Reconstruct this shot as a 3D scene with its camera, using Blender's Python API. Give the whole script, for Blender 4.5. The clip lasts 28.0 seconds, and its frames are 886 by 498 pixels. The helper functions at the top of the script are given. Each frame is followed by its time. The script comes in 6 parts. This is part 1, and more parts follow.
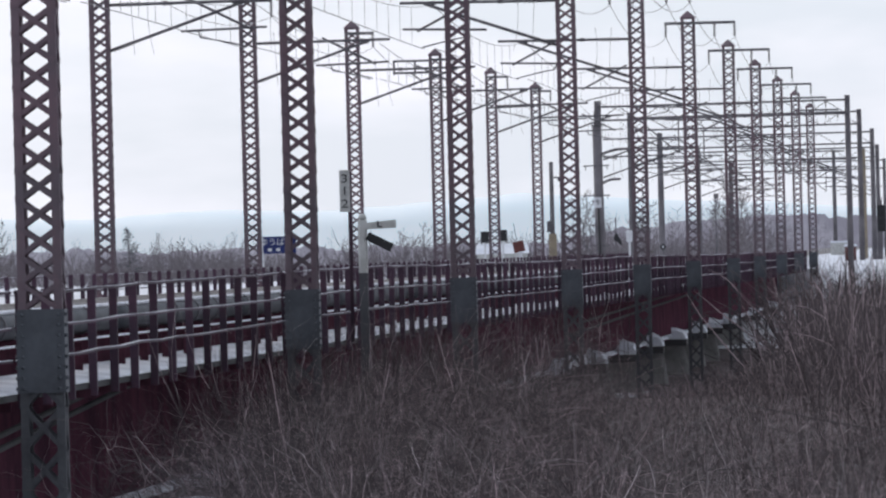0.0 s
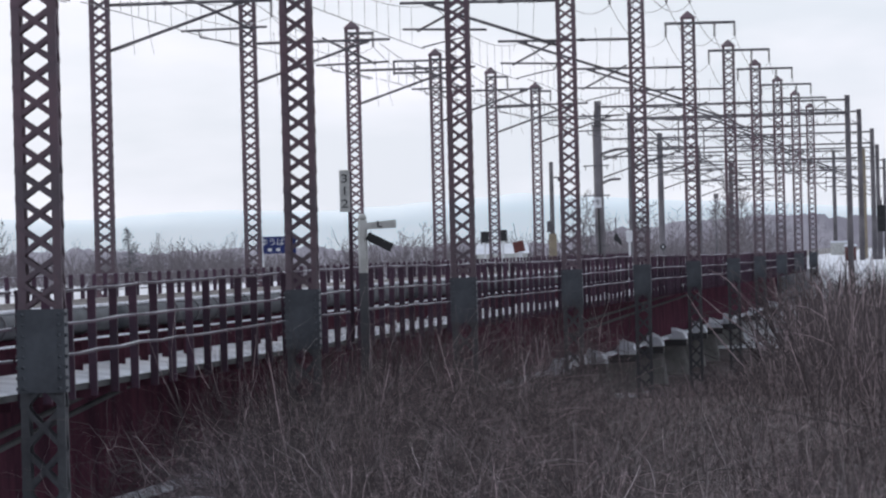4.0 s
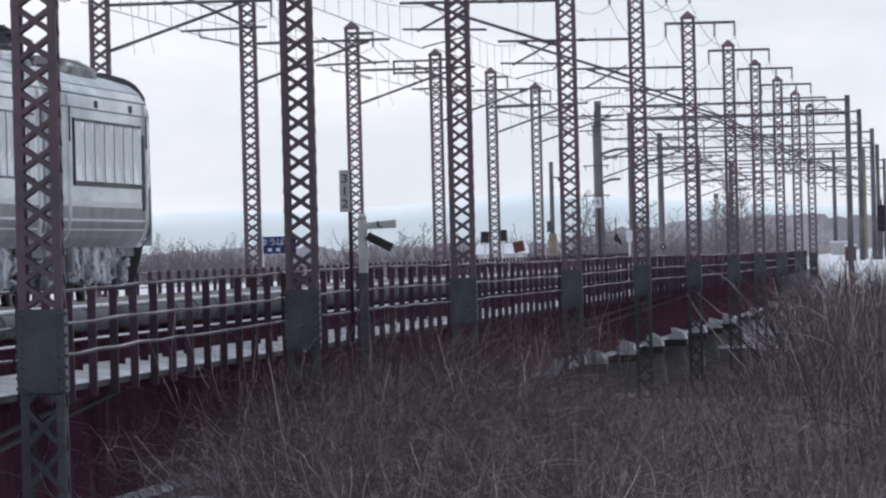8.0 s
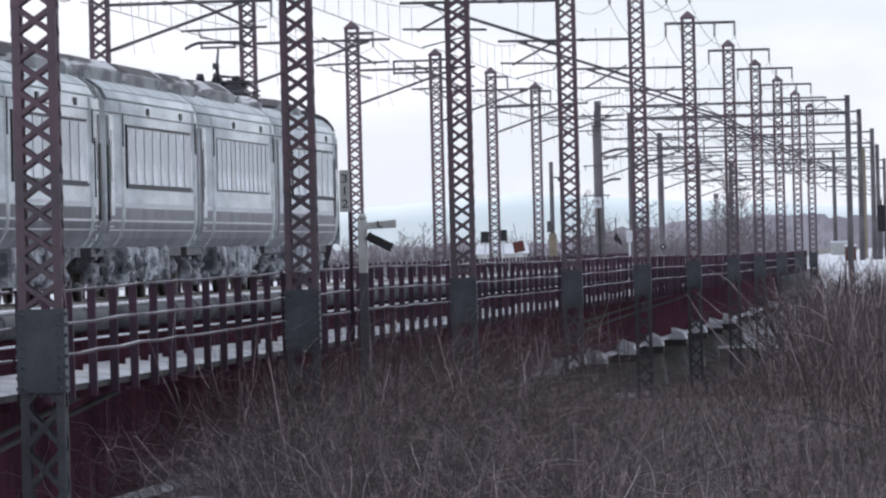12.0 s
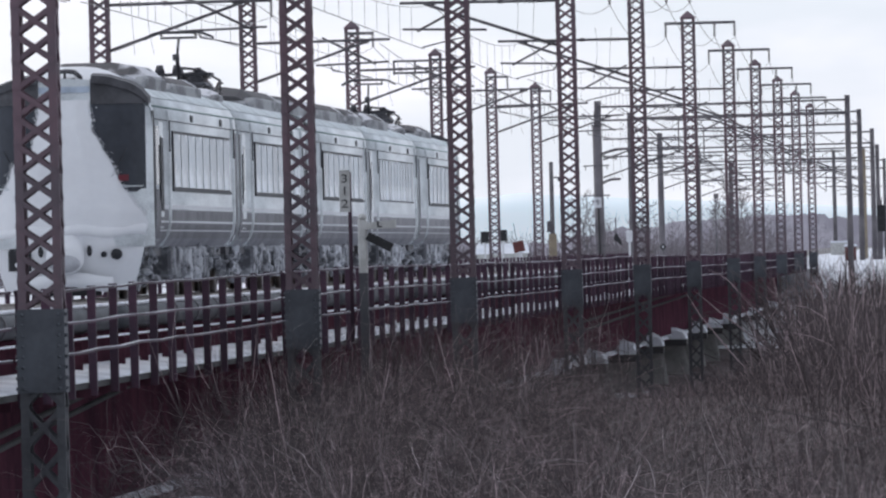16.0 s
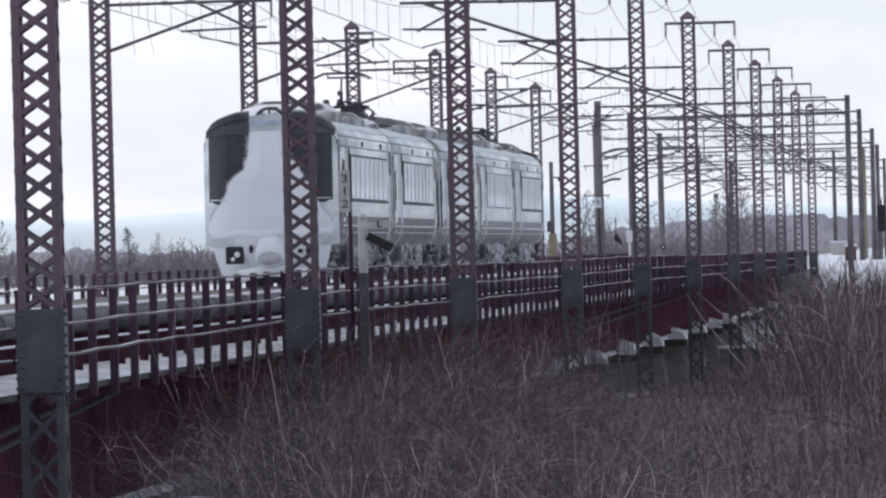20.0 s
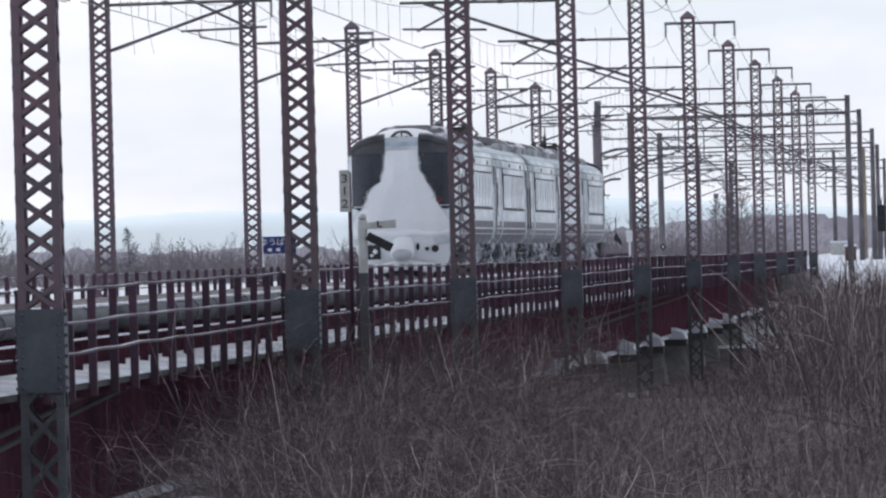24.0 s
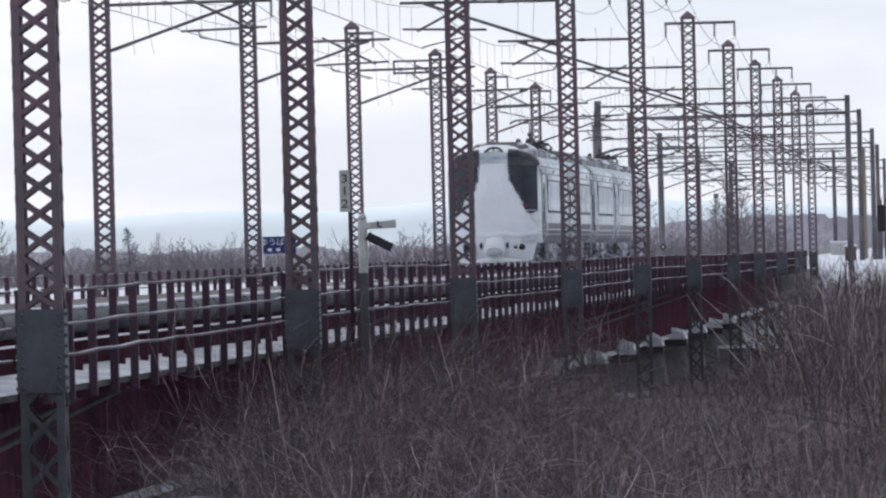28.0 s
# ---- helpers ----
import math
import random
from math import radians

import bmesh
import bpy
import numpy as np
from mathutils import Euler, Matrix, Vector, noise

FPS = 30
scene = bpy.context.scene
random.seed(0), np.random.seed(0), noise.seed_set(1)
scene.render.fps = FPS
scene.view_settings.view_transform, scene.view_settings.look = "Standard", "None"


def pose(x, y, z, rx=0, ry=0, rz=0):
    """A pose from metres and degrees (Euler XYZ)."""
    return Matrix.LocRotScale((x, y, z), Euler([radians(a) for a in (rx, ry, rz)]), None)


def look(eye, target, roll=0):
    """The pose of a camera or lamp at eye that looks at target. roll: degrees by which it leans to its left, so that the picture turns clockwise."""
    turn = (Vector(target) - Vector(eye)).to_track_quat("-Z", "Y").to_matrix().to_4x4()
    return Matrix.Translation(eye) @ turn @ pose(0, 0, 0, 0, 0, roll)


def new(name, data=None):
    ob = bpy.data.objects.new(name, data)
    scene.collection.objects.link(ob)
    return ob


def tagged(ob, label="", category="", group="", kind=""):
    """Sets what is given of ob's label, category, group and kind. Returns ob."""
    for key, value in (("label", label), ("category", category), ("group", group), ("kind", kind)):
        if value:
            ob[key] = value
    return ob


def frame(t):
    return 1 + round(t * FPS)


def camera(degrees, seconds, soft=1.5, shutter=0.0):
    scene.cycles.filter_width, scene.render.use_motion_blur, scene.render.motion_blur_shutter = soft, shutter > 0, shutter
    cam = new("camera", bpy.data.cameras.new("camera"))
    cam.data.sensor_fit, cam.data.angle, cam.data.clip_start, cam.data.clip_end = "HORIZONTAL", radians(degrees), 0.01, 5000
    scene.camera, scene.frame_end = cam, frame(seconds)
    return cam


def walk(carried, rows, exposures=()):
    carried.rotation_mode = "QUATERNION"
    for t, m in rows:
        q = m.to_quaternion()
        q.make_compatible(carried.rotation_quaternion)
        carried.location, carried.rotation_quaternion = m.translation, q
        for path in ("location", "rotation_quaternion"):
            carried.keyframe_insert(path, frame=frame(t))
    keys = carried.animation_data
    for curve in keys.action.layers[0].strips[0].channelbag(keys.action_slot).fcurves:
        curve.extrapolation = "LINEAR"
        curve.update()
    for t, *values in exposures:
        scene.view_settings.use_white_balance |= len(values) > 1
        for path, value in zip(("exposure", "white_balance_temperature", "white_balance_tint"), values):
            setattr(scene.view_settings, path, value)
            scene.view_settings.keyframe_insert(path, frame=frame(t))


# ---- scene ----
# camera: stands still, very long lens
EYE = (0.0, 0.0, 0.6254)
cam = camera(4.610, 28.0, soft=2.3)
REST = look(EYE, (0, 100, 0.6254 + 0.03475), roll=-1.461)
walk(cam, [(0.0, REST), (28.0, REST)], exposures=[(0.0, 0.0, 6450, 13.8), (9.5, 0.0, 6450, 13.8), (11.0, 0.13, 6450, 13.8), (12.5, 0.12, 6450, 13.8), (15.0, 0.06, 6450, 13.8), (18.0, 0.07, 6450, 13.8), (24.0, 0.07, 6450, 13.8), (28.0, 0.05, 6450, 13.8)])

# world: veiled winter sky, low sun ahead and to the left
SUN_AZ, SUN_EL = -32.0, 27.0
world = bpy.data.worlds.new("winter_sky")
scene.world = world
world.use_nodes = True
wn = world.node_tree
wn.nodes.clear()


def wnode(kind, **kw):
    n = wn.nodes.new(kind)
    for k, v in kw.items():
        n.inputs[k].default_value = v
    return n


w_out = wnode("ShaderNodeOutputWorld")
w_bg = wnode("ShaderNodeBackground", Strength=0.1)
w_sky = wnode("ShaderNodeTexSky")
w_sky.sky_type, w_sky.sun_disc = "NISHITA", False
w_sky.sun_elevation, w_sky.sun_rotation = radians(SUN_EL), radians(SUN_AZ)
w_sky.air_density, w_sky.dust_density, w_sky.ozone_density = 1.0, 1.0, 1.5
w_tc = wnode("ShaderNodeTexCoord")
w_map = wnode("ShaderNodeMapping", Scale=(22.0, 22.0, 75.0))
w_noise = wnode("ShaderNodeTexNoise", Scale=1.0, Detail=5.0, Roughness=0.5)
w_ramp = wnode("ShaderNodeValToRGB")
w_ramp.color_ramp.elements[0].position, w_ramp.color_ramp.elements[1].position = 0.40, 0.64
w_mix = wnode("ShaderNodeMix")
w_mix.data_type = "RGBA"
w_blue = wnode("ShaderNodeMix")
w_blue.data_type = "RGBA"
w_blue.inputs[0].default_value = 0.80
w_blue.inputs[7].default_value = (6.9, 8.2, 9.75, 1)
w_mix.inputs[7].default_value = (9.6, 9.8, 10.4, 1)
wn.links.new(w_tc.outputs["Generated"], w_map.inputs["Vector"])
wn.links.new(w_map.outputs[0], w_noise.inputs["Vector"])
wn.links.new(w_noise.outputs[0], w_ramp.inputs[0])
wn.links.new(w_ramp.outputs[0], w_mix.inputs[0])
wn.links.new(w_sky.outputs[0], w_blue.inputs[6])
wn.links.new(w_blue.outputs[2], w_mix.inputs[6])
# the veil is brightest round the sun and dimmer away from it
w_dot = wnode("ShaderNodeVectorMath")
w_dot.operation = "DOT_PRODUCT"
w_dot.inputs[1].default_value = (math.sin(radians(SUN_AZ)) * math.cos(radians(SUN_EL)), math.cos(radians(SUN_AZ)) * math.cos(radians(SUN_EL)), math.sin(radians(SUN_EL)))
w_glow = wnode("ShaderNodeMapRange")
w_glow.inputs["From Min"].default_value, w_glow.inputs["From Max"].default_value = -1.0, 0.8
w_glow.inputs["To Min"].default_value, w_glow.inputs["To Max"].default_value = 0.36, 1.04
w_scale = wnode("ShaderNodeVectorMath")
w_scale.operation = "SCALE"
wn.links.new(w_tc.outputs["Generated"], w_dot.inputs[0])
wn.links.new(w_dot.outputs["Value"], w_glow.inputs["Value"])
wn.links.new(w_mix.outputs[2], w_scale.inputs[0])
wn.links.new(w_glow.outputs[0], w_scale.inputs["Scale"])
wn.links.new(w_scale.outputs[0], w_bg.inputs[0])
wn.links.new(w_bg.outputs[0], w_out.inputs[0])

sun = new("sun", bpy.data.lights.new("sun", "SUN"))
sun.data.energy, sun.data.angle, sun.data.color = 0.9, radians(12), (1.0, 0.95, 0.88)
sd = Vector((math.sin(radians(SUN_AZ)) * math.cos(radians(SUN_EL)), math.cos(radians(SUN_AZ)) * math.cos(radians(SUN_EL)), math.sin(radians(SUN_EL))))
sun.matrix_world = look(tuple(sd * 50), (0, 0, 0))


# materials
def material(name, col, col2=None, rough=0.7, metal=0.0, scale=3.0, fine=40.0, bump=0.3, spec=0.4, stretch=(1, 1, 1), spread=0.5, rnd=0.0, dist=0.02, bias=0.0):
    """Two-tone grain at two scales, with fine relief; rnd: brightness differs from object to object."""
    m = bpy.data.materials.new(name)
    m.use_nodes = True
    t = m.node_tree
    b = t.nodes["Principled BSDF"]
    col2 = col2 or tuple(c * 0.7 for c in col)
    tc = t.nodes.new("ShaderNodeTexCoord")
    mp = t.nodes.new("ShaderNodeMapping")
    mp.inputs["Scale"].default_value = stretch
    t.links.new(tc.outputs["Object"], mp.inputs["Vector"])
    n1, n2 = t.nodes.new("ShaderNodeTexNoise"), t.nodes.new("ShaderNodeTexNoise")
    for n, s, d in ((n1, scale, 4), (n2, fine, 3)):
        n.inputs["Scale"].default_value, n.inputs["Detail"].default_value = s, d
        t.links.new(mp.outputs[0], n.inputs["Vector"])
    ad = t.nodes.new("ShaderNodeMath")
    ad.operation = "MULTIPLY_ADD"
    ad.inputs[1].default_value = 0.35
    t.links.new(n2.outputs[0], ad.inputs[0])
    t.links.new(n1.outputs[0], ad.inputs[2])
    rp = t.nodes.new("ShaderNodeValToRGB")
    rp.color_ramp.elements[0].position, rp.color_ramp.elements[1].position = 0.68 + bias - spread * 0.3, 0.68 + bias + spread * 0.3
    rp.color_ramp.elements[0].color, rp.color_ramp.elements[1].color = (*col2, 1), (*col, 1)
    t.links.new(ad.outputs[0], rp.inputs[0])
    out = rp.outputs[0]
    if rnd:
        oi = t.nodes.new("ShaderNodeObjectInfo")
        mr = t.nodes.new("ShaderNodeMapRange")
        mr.inputs["To Min"].default_value, mr.inputs["To Max"].default_value = 1 - rnd, 1 + rnd
        t.links.new(oi.outputs["Random"], mr.inputs["Value"])
        hs = t.nodes.new("ShaderNodeHueSaturation")
        t.links.new(out, hs.inputs["Color"])
        t.links.new(mr.outputs[0], hs.inputs["Value"])
        out = hs.outputs[0]
    t.links.new(out, b.inputs["Base Color"])
    b.inputs["Roughness"].default_value, b.inputs["Metallic"].default_value = rough, metal
    b.inputs["Specular IOR Level"].default_value = spec
    if bump:
        bp = t.nodes.new("ShaderNodeBump")
        bp.inputs["Strength"].default_value, bp.inputs["Distance"].default_value = bump, dist
        t.links.new(ad.outputs[0], bp.inputs["Height"])
        t.links.new(bp.outputs[0], b.inputs["Normal"])
    return m


SNOW = material("snow", (0.86, 0.88, 0.92), (0.74, 0.77, 0.83), 0.8, scale=0.8, fine=9, bump=0.4, spec=0.2)
DIRTY_SNOW = material("track_snow", (0.82, 0.84, 0.88), (0.55, 0.56, 0.60), 0.85, scale=0.5, fine=6, bump=0.4, spec=0.2)
FIELD = material("snow_field", (0.82, 0.84, 0.88), (0.69, 0.69, 0.71), 0.9, scale=0.035, fine=0.6, bump=0.2, spec=0.1, spread=0.3)
RUST_RED = material("red_oxide_paint", (0.086, 0.045, 0.068), (0.052, 0.034, 0.050), 0.6, scale=2.5, fine=30, bump=0.2, spec=0.2, rnd=0.3)
GIRDER_RED = material("girder_red_paint", (0.128, 0.052, 0.072), (0.074, 0.036, 0.050), 1.0, scale=1.2, fine=20, bump=0.2, spec=0.0)
POLE_GREEN = material("grey_green_mast_foot_paint", (0.100, 0.104, 0.112), (0.066, 0.066, 0.074), 0.6, scale=1.1, fine=25, bump=0.2)
POLE_RED = material("pole_red_brown_paint", (0.172, 0.108, 0.128), (0.122, 0.098, 0.112), 0.6, scale=1.1, fine=25, bump=0.2, rnd=0.12)
PLATE_GREY = material("blue_grey_plate_paint", (0.098, 0.108, 0.124), (0.066, 0.071, 0.082), 0.6, scale=2.2, fine=14, bump=0.25)
CONCRETE = material("weathered_concrete", (0.30, 0.29, 0.28), (0.18, 0.175, 0.17), 0.9, scale=1.2, fine=18, bump=0.3)
WALK_CONCRETE = material("dark_walkway_concrete", (0.060, 0.058, 0.060), (0.034, 0.033, 0.035), 0.9, scale=1.2, fine=18, bump=0.3)
POLE_CONCRETE = material("pole_concrete", (0.20, 0.185, 0.195), (0.12, 0.11, 0.12), 0.85, scale=0.8, fine=15, bump=0.2, rnd=0.15)
STEEL_DARK = material("dark_steel", (0.150, 0.140, 0.152), (0.095, 0.090, 0.100), 0.55, metal=0.2, scale=5, fine=40, bump=0.15)
RAIL_STEEL = material("rail_steel", (0.20, 0.17, 0.15), (0.10, 0.075, 0.06), 0.4, metal=0.7, scale=2, fine=30, bump=0.1)
WIRE = material("weathered_copper_wire", (0.15, 0.14, 0.145), (0.10, 0.10, 0.10), 0.6, metal=0.3, scale=4, fine=30, bump=0)
INSULATOR = material("grey_porcelain", (0.22, 0.21, 0.21), (0.15, 0.14, 0.14), 0.3, scale=6, fine=40, bump=0.05)
PIPE = material("lagged_pipe_sheet", (0.074, 0.081, 0.092), (0.042, 0.046, 0.054), 0.65, metal=0.1, scale=1.2, fine=12, bump=0.2)
WHITE_PAINT = material("aged_white_paint", (0.62, 0.62, 0.60), (0.46, 0.46, 0.44), 0.6, scale=3, fine=25, bump=0.1)
BLACK_PAINT = material("black_sign_paint", (0.03, 0.03, 0.033), (0.02, 0.02, 0.022), 0.6, scale=5, fine=30, bump=0.1)
BLUE_SIGN = material("blue_sign_enamel", (0.02, 0.035, 0.16), (0.015, 0.025, 0.11), 0.4, scale=3, fine=20, bump=0.05)
SIGN_WHITE = material("sign_white", (0.75, 0.76, 0.78), (0.66, 0.67, 0.7), 0.5, scale=3, fine=20, bump=0.05)
TWIG = material("bare_twigs", (0.176, 0.137, 0.142), (0.088, 0.068, 0.071), 0.75, scale=1.5, fine=14, bump=0)
TWIG_PALE = material("frosted_reeds", (0.36, 0.315, 0.32), (0.14, 0.118, 0.122), 0.85, scale=1.5, fine=14, bump=0)
for _m, _top in ((TWIG, 5.0), (TWIG_PALE, 2.6)):
    # each piece of twig has a tone of its own: most are dark, a few are frosted bright
    _t = _m.node_tree
    _b = _t.nodes["Principled BSDF"]
    _g = _t.nodes.new("ShaderNodeNewGeometry")
    _p = _t.nodes.new("ShaderNodeMath")
    _p.operation = "POWER"
    _p.inputs[1].default_value = 6.0
    _r = _t.nodes.new("ShaderNodeMapRange")
    _r.inputs["To Min"].default_value, _r.inputs["To Max"].default_value = 0.42, _top
    _hs = _t.nodes.new("ShaderNodeHueSaturation")
    _from = _b.inputs["Base Color"].links[0].from_socket
    _t.links.new(_g.outputs["Random Per Island"], _p.inputs[0])
    _t.links.new(_p.outputs[0], _r.inputs["Value"])
    _t.links.new(_r.outputs[0], _hs.inputs["Value"])
    _t.links.new(_from, _hs.inputs["Color"])
    _t.links.new(_hs.outputs[0], _b.inputs["Base Color"])
LITTER = material("dead_grass_litter", (0.42, 0.41, 0.43), (0.105, 0.082, 0.083), 0.95, scale=0.9, fine=12, bump=0.6, spec=0.1, spread=0.16, bias=0.17, dist=0.05)
# Bark paled to put distance haze into the far trees' colour.
HAZE_BARK = material("haze_paled_bark", (0.24, 0.215, 0.23), (0.145, 0.13, 0.14), 0.9, scale=0.3, fine=4, bump=0)
BARK = material("winter_bark", (0.19, 0.165, 0.165), (0.11, 0.095, 0.10), 0.9, scale=0.6, fine=6, bump=0)
CONIFER = material("frosted_needles", (0.10, 0.11, 0.12), (0.055, 0.062, 0.07), 0.9, scale=0.8, fine=5, bump=0)
# Distance haze is painted into the woods' pale grey-violet colour.
HAZE_WOODS = material("haze_painted_woods", (0.60, 0.565, 0.61), (0.39, 0.365, 0.405), 1.0, scale=0.12, fine=0.9, bump=0, spec=0.0, stretch=(1, 1, 0.4))
HILL = material("far_snowy_hills_haze_glow", (0.92, 0.93, 0.93), (0.78, 0.85, 0.88), 1.0, scale=0.004, fine=0.02, bump=0, spec=0.0, stretch=(1, 1, 6))
# Cyan emission lifts the hills to the pale tone of distance haze.
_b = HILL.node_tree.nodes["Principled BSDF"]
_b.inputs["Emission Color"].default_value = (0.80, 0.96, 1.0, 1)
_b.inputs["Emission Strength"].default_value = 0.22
STAINLESS = material("frosted_stainless_side", (0.78, 0.82, 0.835), (0.50, 0.53, 0.545), 0.36, metal=0.7, scale=1.6, fine=26, bump=0.16, stretch=(1, 0.16, 1.2), rnd=0.03)
ROOF = material("train_roof_grey", (0.66, 0.72, 0.74), (0.44, 0.49, 0.50), 0.5, scale=1.3, fine=20, bump=0.2)
STRIPE = material("grey_violet_band", (0.165, 0.16, 0.18), (0.095, 0.092, 0.105), 0.55, metal=0.2, scale=1.2, fine=18, bump=0.1)
FROST_BAND = material("frosted_grey_band", (0.24, 0.235, 0.26), (0.15, 0.148, 0.165), 0.5, metal=0.3, scale=1.2, fine=18, bump=0.1)
TRAIN_GREEN = material("pale_green_gutter_paint", (0.32, 0.42, 0.40), (0.25, 0.33, 0.32), 0.5, scale=2, fine=20, bump=0.05)
GLASS_DARK = material("cab_glass", (0.034, 0.040, 0.054), (0.020, 0.024, 0.034), 0.16, scale=2, fine=10, bump=0, spec=0.6)
# Pale mottled base colour stands in for sky reflected in the panes.
PANE = material("sky_painted_coach_glass", (0.68, 0.74, 0.80), (0.30, 0.36, 0.41), 0.26, scale=1.3, fine=5, bump=0.5, spec=0.6, rnd=0.28, spread=0.3, dist=0.05, stretch=(1, 0.35, 1))
GASKET = material("window_gasket", (0.035, 0.036, 0.042), (0.022, 0.022, 0.026), 0.6, scale=6, fine=40, bump=0)
TRAIN_SNOW = material("packed_train_snow", (0.88, 0.89, 0.905), (0.80, 0.81, 0.83), 0.8, scale=1.2, fine=9, bump=0.14, spec=0.2, spread=0.8)
PALE_BLUE = material("pale_blue_panel", (0.50, 0.58, 0.68), (0.36, 0.42, 0.50), 0.5, scale=3, fine=20, bump=0.05)
ICED = material("iced_underframe", (0.54, 0.55, 0.58), (0.15, 0.153, 0.17), 0.8, scale=2.6, fine=14, bump=0.5, spread=0.28, rnd=0.35, stretch=(1, 0.5, 1))
COUPLER_ICE = material("grey_coupler_ice", (0.55, 0.56, 0.59), (0.38, 0.39, 0.42), 0.7, scale=3, fine=14, bump=0.4)
ROOF_UNIT = material("grey_roof_unit_paint", (0.40, 0.41, 0.42), (0.17, 0.17, 0.18), 0.7, scale=1.1, fine=9, bump=0.2, spread=0.25, stretch=(1, 0.35, 1))
ROOF_GEAR = material("sooty_roof_gear", (0.10, 0.10, 0.11), (0.05, 0.05, 0.056), 0.6, scale=2.2, fine=18, bump=0.3)
SNOWY_GEAR = material("snow_dusted_roof_unit", (0.72, 0.72, 0.75), (0.105, 0.10, 0.105), 0.8, scale=1.4, fine=5, bump=0.3, spread=0.12, stretch=(0.7, 0.12, 1.1), bias=0.075)
LAMP_LENS = material("lamp_lens", (0.20, 0.20, 0.21), (0.10, 0.10, 0.11), 0.2, scale=6, fine=30, bump=0)
RED_PAINT = material("dull_red_target_paint", (0.15, 0.045, 0.04), (0.10, 0.03, 0.03), 0.6, scale=4, fine=30, bump=0.1)
TAIL_RED = bpy.data.materials.new("tail_light_red")
TAIL_RED.use_nodes = True
TAIL_RED.node_tree.nodes["Principled BSDF"].inputs["Base Color"].default_value = (0.10, 0.010, 0.022, 1)
TAIL_RED.node_tree.nodes["Principled BSDF"].inputs["Emission Color"].default_value = (1, 0.03, 0.05, 1)
TAIL_RED.node_tree.nodes["Principled BSDF"].inputs["Emission Strength"].default_value = 0.015

# ---------- plan of the line ----------
# heading to the right of +y, in radians, as a slow curve along the arc length
TRACK_X0, TRACK_Y0, TRACK_H0 = -5.4448, 189.997, radians(2.8371)
S0, S1, DS = -320.0, 1500.0, 1.0
_s = np.arange(S0, S1 + DS, DS)
_c = np.clip(_s, -150, 420)
_h = TRACK_H0 + 3.3847e-5 * _c - 3.2427e-7 * _c**2 / 2 + 7.071e-10 * _c**3 / 6
_x = np.concatenate([[0], np.cumsum((np.sin(_h[1:]) + np.sin(_h[:-1])) / 2 * DS)])
_y = np.concatenate([[0], np.cumsum((np.cos(_h[1:]) + np.cos(_h[:-1])) / 2 * DS)])
_x += TRACK_X0 - np.interp(0, _s, _x)
_y += TRACK_Y0 - np.interp(0, _s, _y)


def line(s, v=0.0, z=0.0):
    """The place at arc length s, v metres right of the far track's centre, z above its rails."""
    h = np.interp(s, _s, _h)
    return Vector((np.interp(s, _s, _x) + v * math.cos(h), np.interp(s, _s, _y) - v * math.sin(h), z))


def heading(s):
    return float(np.interp(s, _s, _h))


def stand(s, v=0.0, z=0.0):
    """A pose beside the line: local y along it, x to its right."""
    p = line(s, v, z)
    return pose(p.x, p.y, p.z, 0, 0, -math.degrees(heading(s)))


GROUND_Z = -2.45


def ramp(v, a, b):
    t = min(1.0, max(0.0, (v - a) / (b - a)))
    return t * t * (3 - 2 * t)


def bridge_off(x, y):
    """Metres to the right of the far track, and the arc length there."""
    s = float(np.interp(y, _y, _s))
    p = line(s)
    return (x - p.x) * math.cos(heading(s)), s


def ground_z(x, y):
    """Height of the flats: a shallow river bed lies under the bridge and beside it."""
    if not 195 < y < 645:
        return GROUND_Z
    v = bridge_off(x, y)[0]
    bed = 1.45 * ramp(y, 200, 240) * (1 - ramp(y, 420, 500)) * ramp(v, -3.5, 2.0)
    bank = 2.0 * ramp(y, 420, 535) * (1 - ramp(y, 560, 640)) * ramp(v, 7, 14) * (1 - ramp(v, 24, 60))
    return GROUND_Z - bed + bank



